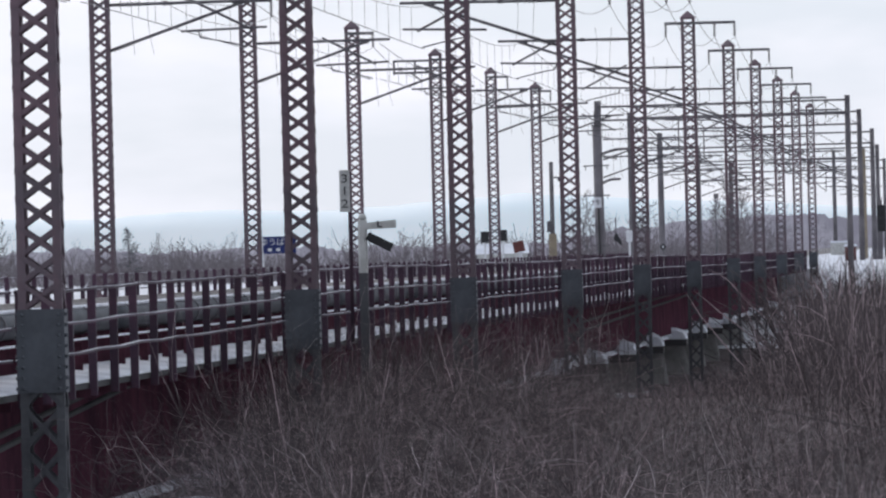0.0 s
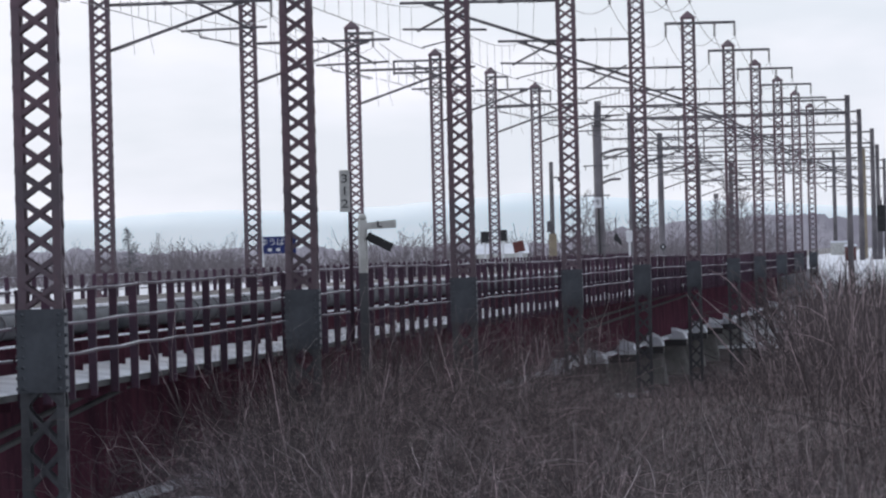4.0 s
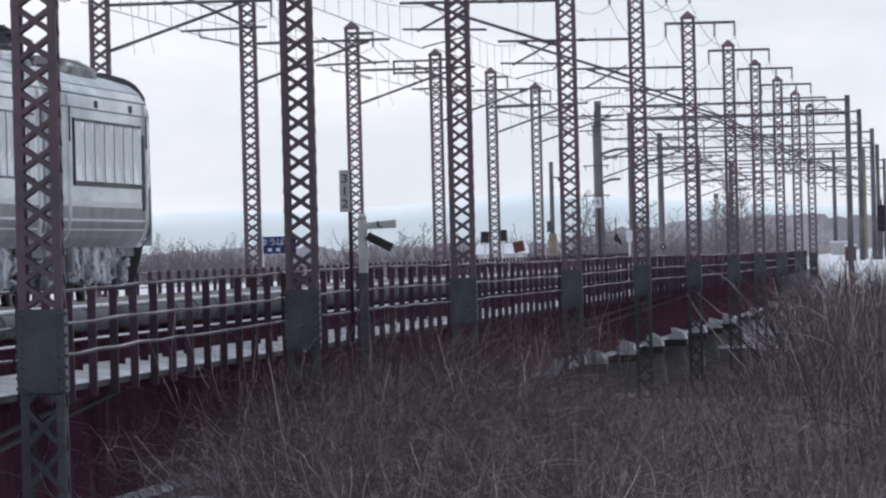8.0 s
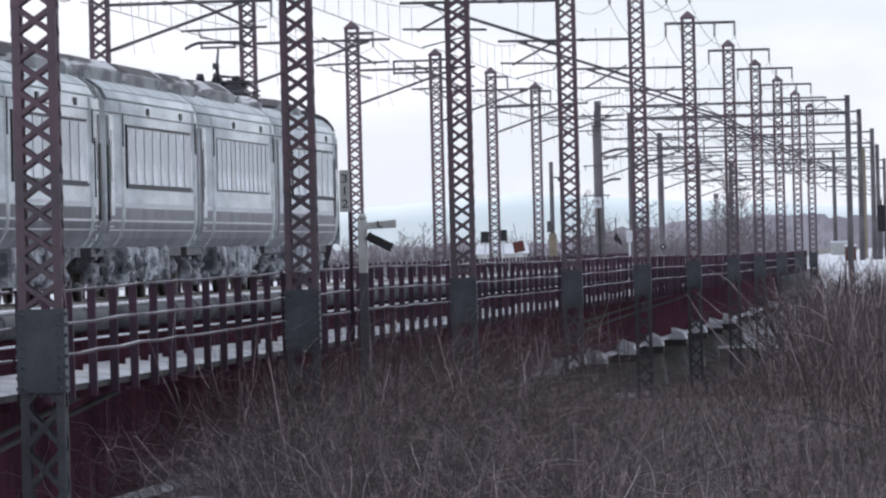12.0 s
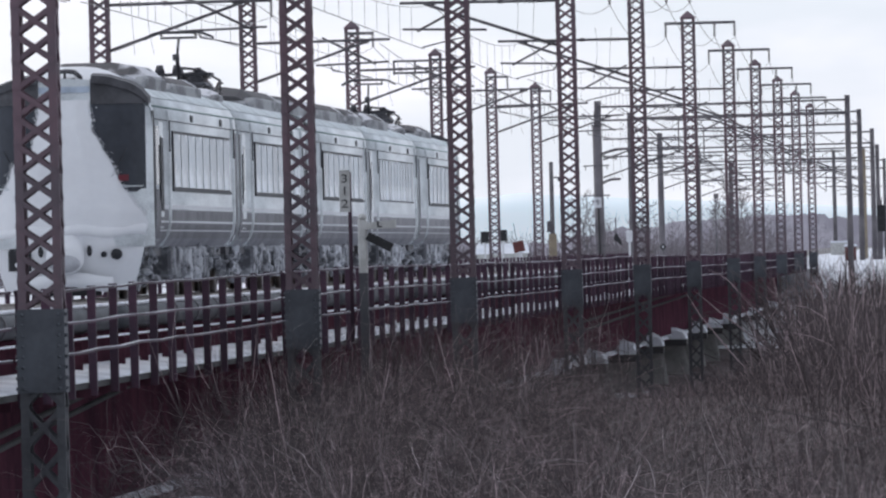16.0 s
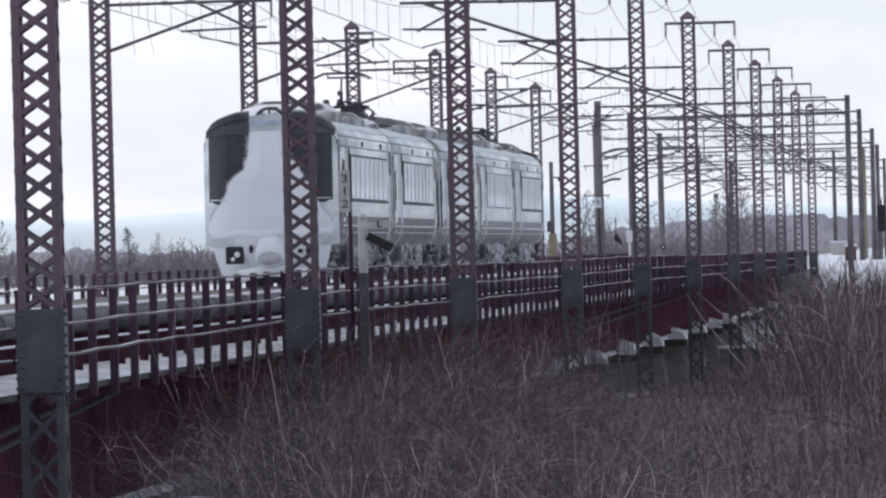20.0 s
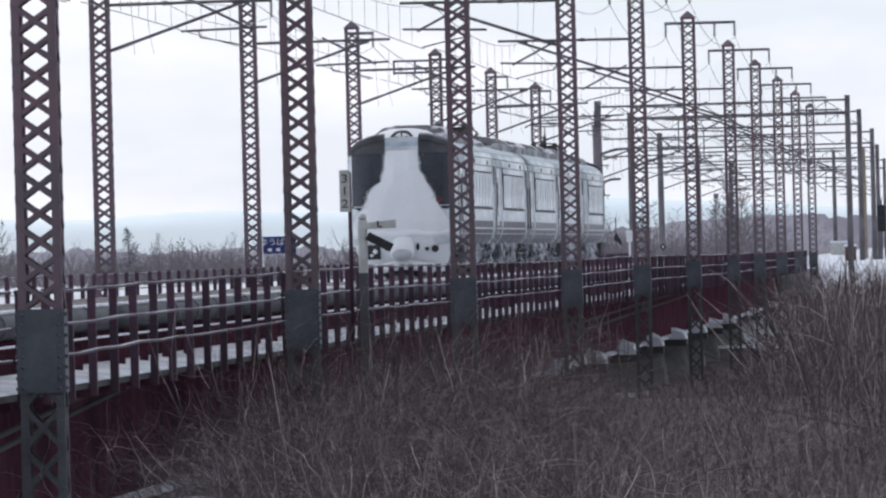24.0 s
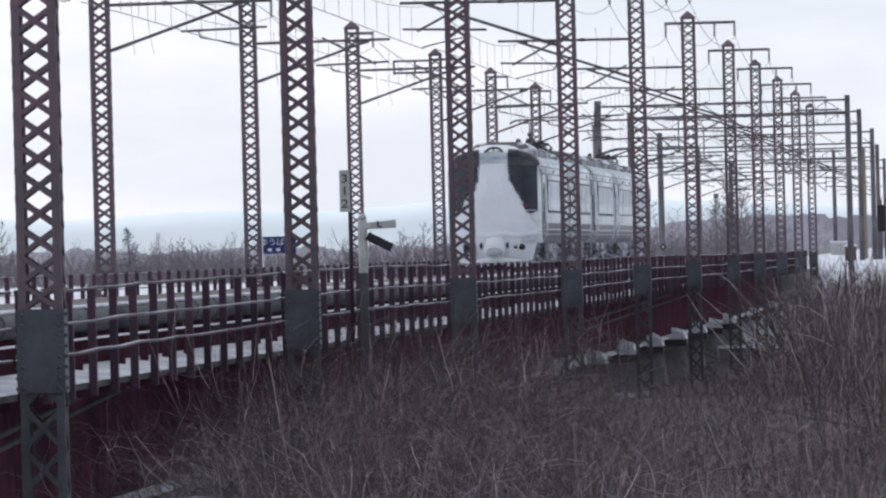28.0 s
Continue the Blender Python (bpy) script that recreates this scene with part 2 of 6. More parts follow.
# ---------- mesh building ----------
class Shape:
    """Gathers boxes, bars and lofts into one mesh."""

    def __init__(self):
        self.v, self.f, self.smooth = [], [], []

    def add(self, verts, faces, smooth=False):
        k = len(self.v)
        self.v += [tuple(p) for p in verts]
        self.f += [tuple(i + k for i in f) for f in faces]
        self.smooth += [smooth] * len(faces)
        return self

    def box(self, x0, x1, y0, y1, z0, z1, b=0.0):
        """A box; b bevels its upright edges and its top."""
        if not b:
            p = [(x, y, z) for z in (z0, z1) for x, y in ((x0, y0), (x1, y0), (x1, y1), (x0, y1))]
            return self.add(p, [(3, 2, 1, 0), (4, 5, 6, 7), (0, 1, 5, 4), (1, 2, 6, 5), (2, 3, 7, 6), (3, 0, 4, 7)])
        r = [(x0 + b, y0), (x1 - b, y0), (x1, y0 + b), (x1, y1 - b), (x1 - b, y1), (x0 + b, y1), (x0, y1 - b), (x0, y0 + b)]
        cx, cy = (x0 + x1) / 2, (y0 + y1) / 2
        kx, ky = 1 - 2 * b / (x1 - x0), 1 - 2 * b / (y1 - y0)
        top = [(cx + (x - cx) * kx, cy + (y - cy) * ky) for x, y in r]
        p = [(x, y, z0) for x, y in r] + [(x, y, z1 - b) for x, y in r] + [(x, y, z1) for x, y in top]
        f = [tuple(range(7, -1, -1)), tuple(range(16, 24))]
        for k in (0, 8):
            f += [(k + i, k + (i + 1) % 8, k + 8 + (i + 1) % 8, k + 8 + i) for i in range(8)]
        return self.add(p, f)

    def bar(self, p, q, r, n=6, r2=None, caps=True, up=None, flat=1.0):
        """A round or flat bar from p to q."""
        p, q = Vector(p), Vector(q)
        d = (q - p).normalized()
        a = Vector(up) if up else (Vector((0, 0, 1)) if abs(d.z) < 0.9 else Vector((1, 0, 0)))
        e1 = d.cross(a).normalized()
        e2 = e1.cross(d)
        r2 = r if r2 is None else r2
        ang = [2 * math.pi * (i + 0.5) / n for i in range(n)]
        ring = lambda c, k: [c + e1 * (k * math.cos(t)) + e2 * (k * flat * math.sin(t)) for t in ang]
        f = [(i, (i + 1) % n, n + (i + 1) % n, n + i) for i in range(n)]
        if caps:
            f += [tuple(range(n - 1, -1, -1)), tuple(range(n, 2 * n))]
        return self.add(ring(p, r) + ring(q, r2), f, n > 5)

    def plank(self, p, q, w, t, normal):
        """A flat bar of width w and thickness t whose broad side faces normal."""
        p, q, nn = Vector(p), Vector(q), Vector(normal).normalized()
        e = (q - p).normalized().cross(nn).normalized() * (w / 2)
        k = nn * (t / 2)
        r = [-e - k, e - k, e + k, -e + k]
        return self.add([p + o for o in r] + [q + o for o in r], [(3, 2, 1, 0), (4, 5, 6, 7), (0, 1, 5, 4), (1, 2, 6, 5), (2, 3, 7, 6), (3, 0, 4, 7)])

    def loft(self, rings, closed=True, smooth=True, caps=False):
        n = len(rings[0])
        pts, f = [p for r in rings for p in r], []
        for k in range(len(rings) - 1):
            for i in range(n if closed else n - 1):
                j = (i + 1) % n
                f.append((k * n + i, k * n + j, (k + 1) * n + j, (k + 1) * n + i))
        if caps:
            f += [tuple(range(n - 1, -1, -1)), tuple(range((len(rings) - 1) * n, len(rings) * n))]
        return self.add(pts, f, smooth)

    def mesh(self, name, mat):
        m = bpy.data.meshes.new(name)
        m.from_pydata(self.v, [], self.f)
        m.polygons.foreach_set("use_smooth", self.smooth)
        m.materials.append(mat)
        m.update()
        return m


def part(name, shape, mat, parent, label="", m=None):
    """One mesh object under a thing or under a part. A mesh may be handed in, to be shared."""
    ob = new(name, shape.mesh(name, mat) if isinstance(shape, Shape) else shape)
    ob.parent = parent
    if m is not None:
        ob.matrix_basis = m
    return tagged(ob, label) if label else ob


def thing(name, m, label, category, group="", kind=""):
    ob = new(name)
    ob.matrix_basis = m
    ob.empty_display_size = 0.3
    return tagged(ob, label, category, group, kind)


def solid(name, shape, mat, label, category="", group="", kind="", m=None):
    """A top-level thing of one mesh."""
    ob = new(name, shape.mesh(name, mat))
    if m is not None:
        ob.matrix_basis = m
    return tagged(ob, label, category, group, kind)

# ---------- ground, hills ----------
def ground():
    """One sheet of snow-covered flood plain to the horizon."""
    xs = sorted(set([-4500, -3000, -2000, -1200, -700, -400, -250] + list(range(-160, 161, 8)) + [250, 400, 700, 1200, 2000, 3000, 4500]))
    ys = sorted(set([-600, -300, -150] + list(range(-80, 561, 8)) + [650, 800, 1000, 1300, 1700, 2200, 3000, 4000, 4900]))
    sh = Shape()
    p = []
    for y in ys:
        for x in xs:
            amp = 0.22 if 40 < y < 600 and abs(x) < 165 else 0.0
            p.append((x, y, ground_z(x, y) + amp * noise.noise(Vector((x * 0.06, y * 0.05, 0))) + amp * 0.5 * noise.noise(Vector((x * 0.2, y * 0.2, 4)))))
    n = len(xs)
    f = [(j * n + i, j * n + i + 1, (j + 1) * n + i + 1, (j + 1) * n + i) for j in range(len(ys) - 1) for i in range(n - 1)]
    sh.add(p, f, True)
    return solid("ground", sh, FIELD, "snow-covered river flats with patches of dead grass", "ground", kind="structure")


def hills():
    """A far range of snowy hills along the horizon."""
    sh = Shape()
    a = np.concatenate([np.linspace(-70, -3, 40), np.linspace(-2.9, 2.9, 120), np.linspace(3, 70, 40)])
    rings = []
    for ang in a:
        r = radians(ang)
        h = float(np.interp(ang, [-2.4, -0.6, 0.4, 1.2, 2.4], [20, 20.5, 25, 22, 15])) + 2.5 * noise.noise(Vector((ang * 1.3, 3, 0))) + 1.0 * noise.noise(Vector((ang * 6, 1, 0)))
        far = 4700
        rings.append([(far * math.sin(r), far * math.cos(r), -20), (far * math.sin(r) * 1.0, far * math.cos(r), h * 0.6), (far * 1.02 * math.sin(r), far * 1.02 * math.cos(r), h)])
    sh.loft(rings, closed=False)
    return solid("backdrop_hills", sh, HILL, "snowy hills far on the horizon, glowing pale blue as haze", "hills", kind="structure")


def woods_belt():
    """The solid mass of the woods far off, its top broken by crowns."""
    sh = Shape()
    rows = []
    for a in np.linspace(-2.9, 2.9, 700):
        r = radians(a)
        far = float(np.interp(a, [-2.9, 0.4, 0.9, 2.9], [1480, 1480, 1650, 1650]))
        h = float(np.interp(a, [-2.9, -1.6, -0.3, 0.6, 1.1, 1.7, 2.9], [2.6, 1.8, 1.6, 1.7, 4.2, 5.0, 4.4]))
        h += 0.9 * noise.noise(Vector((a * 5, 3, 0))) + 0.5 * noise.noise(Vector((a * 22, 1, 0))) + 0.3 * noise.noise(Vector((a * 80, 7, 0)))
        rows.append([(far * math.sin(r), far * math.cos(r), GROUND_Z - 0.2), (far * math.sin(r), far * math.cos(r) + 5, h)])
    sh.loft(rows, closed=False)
    return solid("backdrop_woods", sh, HAZE_WOODS, "grey-violet mass of woods on the horizon, haze painted in", "woods", kind="structure")


ground()
hills()
woods_belt()

# ---------- bridge ----------
NEAR_POLES = [-132.0, -90.88, -51.1, -7.44, 39.44, 83.91, 128.78, 174.73, 214.46, 255.85, 298.15, 343.95]
FAR_POLES = [-10.0, 33.21, 77.3, 120.08, 165.19, 203.66, 241.61]
V_NEAR, V_FAR, V_FENCE, V_FFENCE = 6.15, -3.07, 5.81, -2.8
TRACKS = (0.0, 3.5)
BR0, BR1 = -132.0, 344.0


def strip(s0, s1, section, step=6.0):
    """A run along the line with the given section of (v, z)."""
    sh = Shape()
    n = max(2, int((s1 - s0) / step) + 1)
    sh.loft([[line(s, v, z) for v, z in section] for s in np.linspace(s0, s1, n)], smooth=False, caps=True)
    return sh


def rect(v0, v1, z0, z1):
    return [(v0, z0), (v1, z0), (v1, z1), (v0, z1)]


solid("bridge_deck", strip(BR0, BR1, [(-2.5, -0.7), (4.45, -0.7), (4.45, -0.36), (-2.5, -0.36)]), CONCRETE, "concrete bridge deck under the two tracks", "bridge deck", kind="structure")
solid("track_bed", strip(BR0, BR1, [(-2.3, -0.355), (4.4, -0.355), (4.3, -0.17), (-2.2, -0.17)]), DIRTY_SNOW, "wind-packed snow lying over the track bed", "track bed", kind="structure")
solid("embankment", strip(-320, BR0 - 0.2, [(-8, GROUND_Z - 0.3), (11, GROUND_Z - 0.3), (6.0, -0.25), (-3.2, -0.25)]), SNOW, "snowy railway embankment", "embankment", kind="structure")
far_bank = Shape()
far_bank.loft([[line(s, -20, GROUND_Z - 0.3), line(s, 26, GROUND_Z - 0.3), line(s, 6.3 + 3.0 * (1 - k), GROUND_Z - 0.25 + (-0.25 - GROUND_Z + 0.25) * k), line(s, -3.2, GROUND_Z - 0.25 + (-0.25 - GROUND_Z + 0.25) * k)]
               for s, k in [(318, 0.0), (326, 0.03), (334, 0.05), (343.9, 0.07), (344.2, 0.86), (352, 1.0)] + [(s, 1.0) for s in range(372, 1401, 20)]], smooth=False, caps=True)
apron = Shape()
apron.loft([[line(s, 6.45, GROUND_Z - 0.5), line(s, 24, GROUND_Z - 0.5), line(s, 15, z), line(s, 6.45, z)] for s, z in ((300, -2.9), (316, -2.2), (330, -1.3), (345, -0.28), (365, -0.27))], smooth=False, caps=True)
solid("bank_apron", apron, SNOW, "snowy slope of the bank beside the bridge's end", "embankment", kind="structure")
solid("embankment_far", far_bank, SNOW, "snowy railway embankment beyond the bridge", "embankment", kind="structure")
for v in TRACKS:
    for g in (-0.535, 0.535):
        sec = [(v + g - 0.06, -0.16), (v + g + 0.06, -0.16), (v + g + 0.06, -0.14), (v + g + 0.012, -0.12), (v + g + 0.012, -0.04), (v + g + 0.034, -0.03), (v + g + 0.034, 0.0), (v + g - 0.034, 0.0), (v + g - 0.034, -0.03), (v + g - 0.012, -0.04), (v + g - 0.012, -0.12), (v + g - 0.06, -0.14)]
        solid("rail", strip(-320, 1400, sec, 10), RAIL_STEEL, "steel running rail bedded in snow", "rail", "running rails", kind="structure")


WALK_Z = -0.57


def girder_span(s0, s1):
    """One plate girder of the near side, with its flanges and walkway brackets."""
    o = thing("bridge_girder", stand((s0 + s1) / 2), "dark red riveted plate girder of the bridge, snow on its flanges", "bridge girder", "bridge girders")
    inv = o.matrix_basis.inverted()
    run = lambda sec: strip(s0 + 0.01, s1 - 0.01, sec)

    def local(sh):
        sh.v = [tuple(inv @ Vector(p)) for p in sh.v]
        return sh
    part("web", local(run(rect(4.53, 4.56, -2.20, -0.14))), GIRDER_RED, o)
    part("top_flange", local(run(rect(4.47, 4.72, -0.14, -0.11))), GIRDER_RED, o)
    part("bottom_flange", local(run(rect(4.36, 4.74, -2.225, -2.20))), GIRDER_RED, o)
    part("top_flange_snow", local(run([(4.58, -0.108), (4.715, -0.108), (4.70, -0.075), (4.60, -0.07)])), SNOW, o, "snow lying on the top flange")
    part("flange_snow", local(run([(4.565, -2.198), (4.73, -2.198), (4.68, -2.15), (4.575, -2.11)])), SNOW, o, "snow lying on the bottom flange")
    n = int((s1 - s0) / 2.0)
    br = Shape()
    br.box(4.7, 5.8, -0.03, 0.03, WALK_Z - 0.15, WALK_Z - 0.065)
    br = br.mesh("walkway_bracket", GIRDER_RED)
    for i in range(n // 2 + 1):
        part("walkway_bracket", br, None, o, m=inv @ stand(s0 + 0.6 + (s1 - s0 - 1.2) * i / (n // 2)))
    return o


def pier(s):
    o = thing("bridge_pier", stand(s), "grey concrete bridge pier with snow on its cap", "bridge pier", "bridge piers")
    sh = Shape()
    a = [(2.3 * math.cos(t), 0.9 * math.sin(t)) for t in np.linspace(0, 2 * math.pi, 25)[:-1]]
    sh.loft([[(1.0 + x * 1.5 * k, y * k, z) for x, y in a] for k, z in ((1.08, GROUND_Z - 1.9), (1.0, -2.44))], caps=True)
    part("shaft", sh, CONCRETE, o)
    part("cap", Shape().box(-3.0, 5.2, -1.0, 1.0, -2.44, -2.23, 0.05), CONCRETE, o)
    heap = random.Random(int(s * 13) % 997)
    sh = Shape()
    rows = []
    for y in np.linspace(-0.97, 0.97, 9):
        t = (0.27 if s > 40 else 0.15) * heap.uniform(0.55, 1.3)
        rows.append([(4.765, y, -2.228), (4.765, y, -2.228 + t * 1.15), (4.92, y, -2.228 + t * heap.uniform(0.9, 1.15)), (5.10, y, -2.228 + t * heap.uniform(0.7, 1.0)), (5.20, y, -2.228 + t * heap.uniform(0.2, 0.5)), (5.22, y, -2.228)])
    sh.loft(rows, smooth=False, caps=True)
    part("cap_snow", sh, SNOW, o, "snow drifted on the pier cap")
    if s > 40:
        # Thin dark sheet paints in the cap's shaded side below the snow.
        part("cap_shade", Shape().box(4.5, 5.24, -1.03, -1.004, -2.44, -2.24, 0.01), WALK_CONCRETE, o, "dark sheet painted as shade along the pier cap")
    return o


for a, b in zip(NEAR_POLES[:-1], NEAR_POLES[1:]):
    girder_span(a, (a + b) / 2)
    girder_span((a + b) / 2, b)
for s in NEAR_POLES + [(a + b) / 2 for a, b in zip(NEAR_POLES[4:8], NEAR_POLES[5:9])]:
    pier(s)

# walkway and its fence, bay by bay
FENCE_Z = [(-135, 0.38), (-90, 0.384), (-83, 0.383), (-74, 0.413), (-65, 0.417), (-52, 0.446), (-31, 0.479), (-12, 0.448), (17, 0.429), (39, 0.418), (83, 0.437), (120, 0.408), (168, 0.35), (345, 0.31)]


def fence_top(s):
    return float(np.interp(s, [a for a, _ in FENCE_Z], [b for _, b in FENCE_Z]))


solid("walkway", strip(BR0, BR1, rect(4.76, 5.765, WALK_Z - 0.06, WALK_Z)), WALK_CONCRETE, "narrow maintenance walkway along the bridge", "walkway", kind="structure")
# Greyer snow here: its dirt, plus the structure's shade put into the colour.
solid("walkway_snow", strip(BR0, BR1, [(4.82, WALK_Z + 0.002), (5.755, WALK_Z + 0.002), (5.70, WALK_Z + 0.025), (4.95, WALK_Z + 0.09)]), DIRTY_SNOW, "snow covering the walkway", "snow", kind="structure")


def fence_run(s0, s1, vf, drop, near, step=2.8):
    """A bay of fence: red channel posts and snow-topped rails."""
    o = thing("bridge_fence", stand((s0 + s1) / 2, vf), "dark red steel bridge fence with snow on its rails" if near else "dark red steel fence on the far side of the bridge", "fence", "bridge fence bays")
    inv = o.matrix_basis.inverted()
    n = max(1, round((s1 - s0) / step))
    knots = [s0 + (s1 - s0) * (i + 0.5) / n for i in range(n)]
    top = fence_top if near else (lambda s: 0.385)
    rnd = random.Random(int(s0 * 7))
    for s in knots:
        lean = rnd.uniform(-0.012, 0.012)
        base = WALK_Z - 0.13 if near else -0.5
        sh = Shape()
        h = top(s) - base
        sh.add([(x + lean * (z / h), y, z) for z in (0, h) for x, y in ((-0.036, -0.05), (0.046, -0.05), (0.046, 0.05), (-0.036, 0.05))], [(3, 2, 1, 0), (4, 5, 6, 7), (0, 1, 5, 4), (1, 2, 6, 5), (2, 3, 7, 6), (3, 0, 4, 7)])
        part("post", sh, RUST_RED, o, m=inv @ stand(s, vf, base))
    ends = [s0] + knots + [s1]
    for k, dz in enumerate(drop):
        rail, sn = Shape(), Shape()
        pts = [inv @ line(s, vf + (0.075 if near else -0.06), top(s) + dz + rnd.uniform(-0.01, 0.01)) for s in ends]
        sec = lambda p, w, z0, z1: [p + Vector((x, 0, z)) for x, z in ((-w, z0), (w, z0), (w, z1), (-w, z1))]
        rail.loft([sec(p, 0.018, -0.012, 0.009) for p in pts], smooth=False, caps=True)
        sn.loft([sec(p, rnd.uniform(0.006, 0.019), 0.0095, rnd.uniform(0.010, 0.020)) for p in pts], smooth=False, caps=True)
        part("top_rail" if k == 0 else "rail", rail, RUST_RED, o)
        part("rail_snow", sn, DIRTY_SNOW, o, "line of snow on the rail")
    return o


for a, b in zip(NEAR_POLES[:-1], NEAR_POLES[1:]):
    fence_run(a + 0.3, b - 0.3, V_FENCE, (-0.025, -0.345, -0.635), True)
    fence_run(a + 0.3, b - 0.3, V_FFENCE, (-0.025, -0.33), False)


def pipe_run(s0, s1):
    """A lagged pipe along the walkway on saddles, snow on top."""
    o = thing("pipe", stand((s0 + s1) / 2, 5.2), "lagged service pipe along the walkway, snow along its top", "pipe", "service pipe lengths")
    inv = o.matrix_basis.inverted()
    body, sn = Shape(), Shape()
    r, zc = 0.138, 0.02
    arc = [(5.2 + r * math.cos(t), zc + r * math.sin(t)) for t in np.linspace(0, 2 * math.pi, 17)[:-1]]
    cap = [(5.2 + (r + 0.004) * math.cos(t), zc + (r + 0.004) * math.sin(t)) for t in np.linspace(0.95, math.pi - 0.95, 7)] + [(5.2 - 0.05, zc + r + 0.02), (5.2 + 0.05, zc + r + 0.02)]
    run = np.linspace(s0, s1, 10)
    body.loft([[inv @ line(s, v, z) for v, z in arc] for s in run], caps=True)
    sn.loft([[inv @ line(s, v, z) for v, z in cap] for s in run], caps=True)
    part("pipe_body", body, PIPE, o)
    shelf, ssn = Shape(), Shape()
    shelf.loft([[inv @ line(s, v, z) for v, z in rect(5.06, 5.37, -0.195, -0.18)] for s in run], smooth=False, caps=True)
    ssn.loft([[inv @ line(s, v, z) for v, z in ((5.30, -0.178), (5.372, -0.178), (5.362, -0.162), (5.31, -0.16))] for s in run], smooth=False, caps=True)
    part("pipe_shelf", shelf, GIRDER_RED, o, "dark steel shelf under the pipe")
    part("shelf_snow", ssn, SNOW, o, "thin line of snow on the shelf")
    part("snow_cap", sn, DIRTY_SNOW, o, "snow along the top of the pipe")
    cl = Shape()
    ring = lambda k, y: [(k * math.cos(t), y, zc + k * math.sin(t)) for t in np.linspace(0, 2 * math.pi, 17)[:-1]]
    cl.loft([ring(0.142, -0.04), ring(0.158, -0.035), ring(0.158, 0.035), ring(0.142, 0.04)])
    cl = cl.mesh("clamp", STEEL_DARK)
    leg = Shape().box(-0.05, 0.05, -0.025, 0.025, WALK_Z + 0.01, zc - 0.13, 0.01).mesh("saddle", GIRDER_RED)
    for i in range(int((s1 - s0) / 3.5)):
        m = inv @ stand(s0 + 2.0 + 3.5 * i, 5.2)
        part("clamp", cl, None, o, m=m)
        part("saddle", leg, None, o, m=m)
    return o


for a, b in zip(NEAR_POLES[:-1], NEAR_POLES[1:]):
    pipe_run(a, (a + b) / 2)
    pipe_run((a + b) / 2, b)


# ---------- lattice masts ----------
def lattice_face(w, z0, z1, pitch, bw=0.044):
    """Crossed flat braces over one face, in the plane y = -w/2."""
    sh = Shape()
    n = int((z1 - z0) / pitch)
    y = -w / 2 + 0.01
    a = w / 2 - 0.024
    for i in range(n):
        u, t = z0 + (z1 - z0) * i / n, z0 + (z1 - z0) * (i + 1) / n
        sh.plank((-a, y, u), (a, y, t), bw, 0.010, (0, 1, 0))
        sh.plank((a, y - 0.011, u), (-a, y - 0.011, t), bw, 0.010, (0, 1, 0))
    return sh


def corner_angle(w, z0, z1):
    """A rolled angle at the corner (-w/2, -w/2)."""
    a, t, g = -w / 2, 0.010, 0.076
    ring = [(a, a), (a + g, a), (a + g, a + t), (a + t, a + t), (a + t, a + g), (a, a + g)]
    return Shape().loft([[(x, y, z) for x, y in ring] for z in (z0, z1)], smooth=False, caps=True)


MAST_W = 0.40


def mast_meshes(z0, z1, pitch, mat):
    face = lattice_face(MAST_W, z0 + 0.05, z1 - 0.05, pitch).mesh("lattice", mat)
    angle = corner_angle(MAST_W, z0, z1).mesh("corner_angle", mat)
    w = MAST_W / 2 + 0.016
    cap = Shape().add([(-w, -w, z1), (w, -w, z1), (w, w, z1), (-w, w, z1), (-w, -w, z1 + 0.06), (w, -w, z1 + 0.06), (w, w, z1 + 0.06), (-w, w, z1 + 0.06), (0, 0, z1 + 0.25)],
                      [(3, 2, 1, 0), (0, 1, 5, 4), (1, 2, 6, 5), (2, 3, 7, 6), (3, 0, 4, 7), (4, 5, 8), (5, 6, 8), (6, 7, 8), (7, 4, 8)]).mesh("cap", mat)
    return face, angle, cap


def insulator(sh, p, q, r=0.045, n=6):
    """Sheds along a rod."""
    p, q = Vector(p), Vector(q)
    sh.bar(p, q, 0.018, 6)
    for i in range(n):
        c = p.lerp(q, (i + 0.5) / n)
        d = (q - p) * (0.5 / n) * 0.5
        sh.bar(c - d, c + d, r, 8, r * 0.5)
    return sh


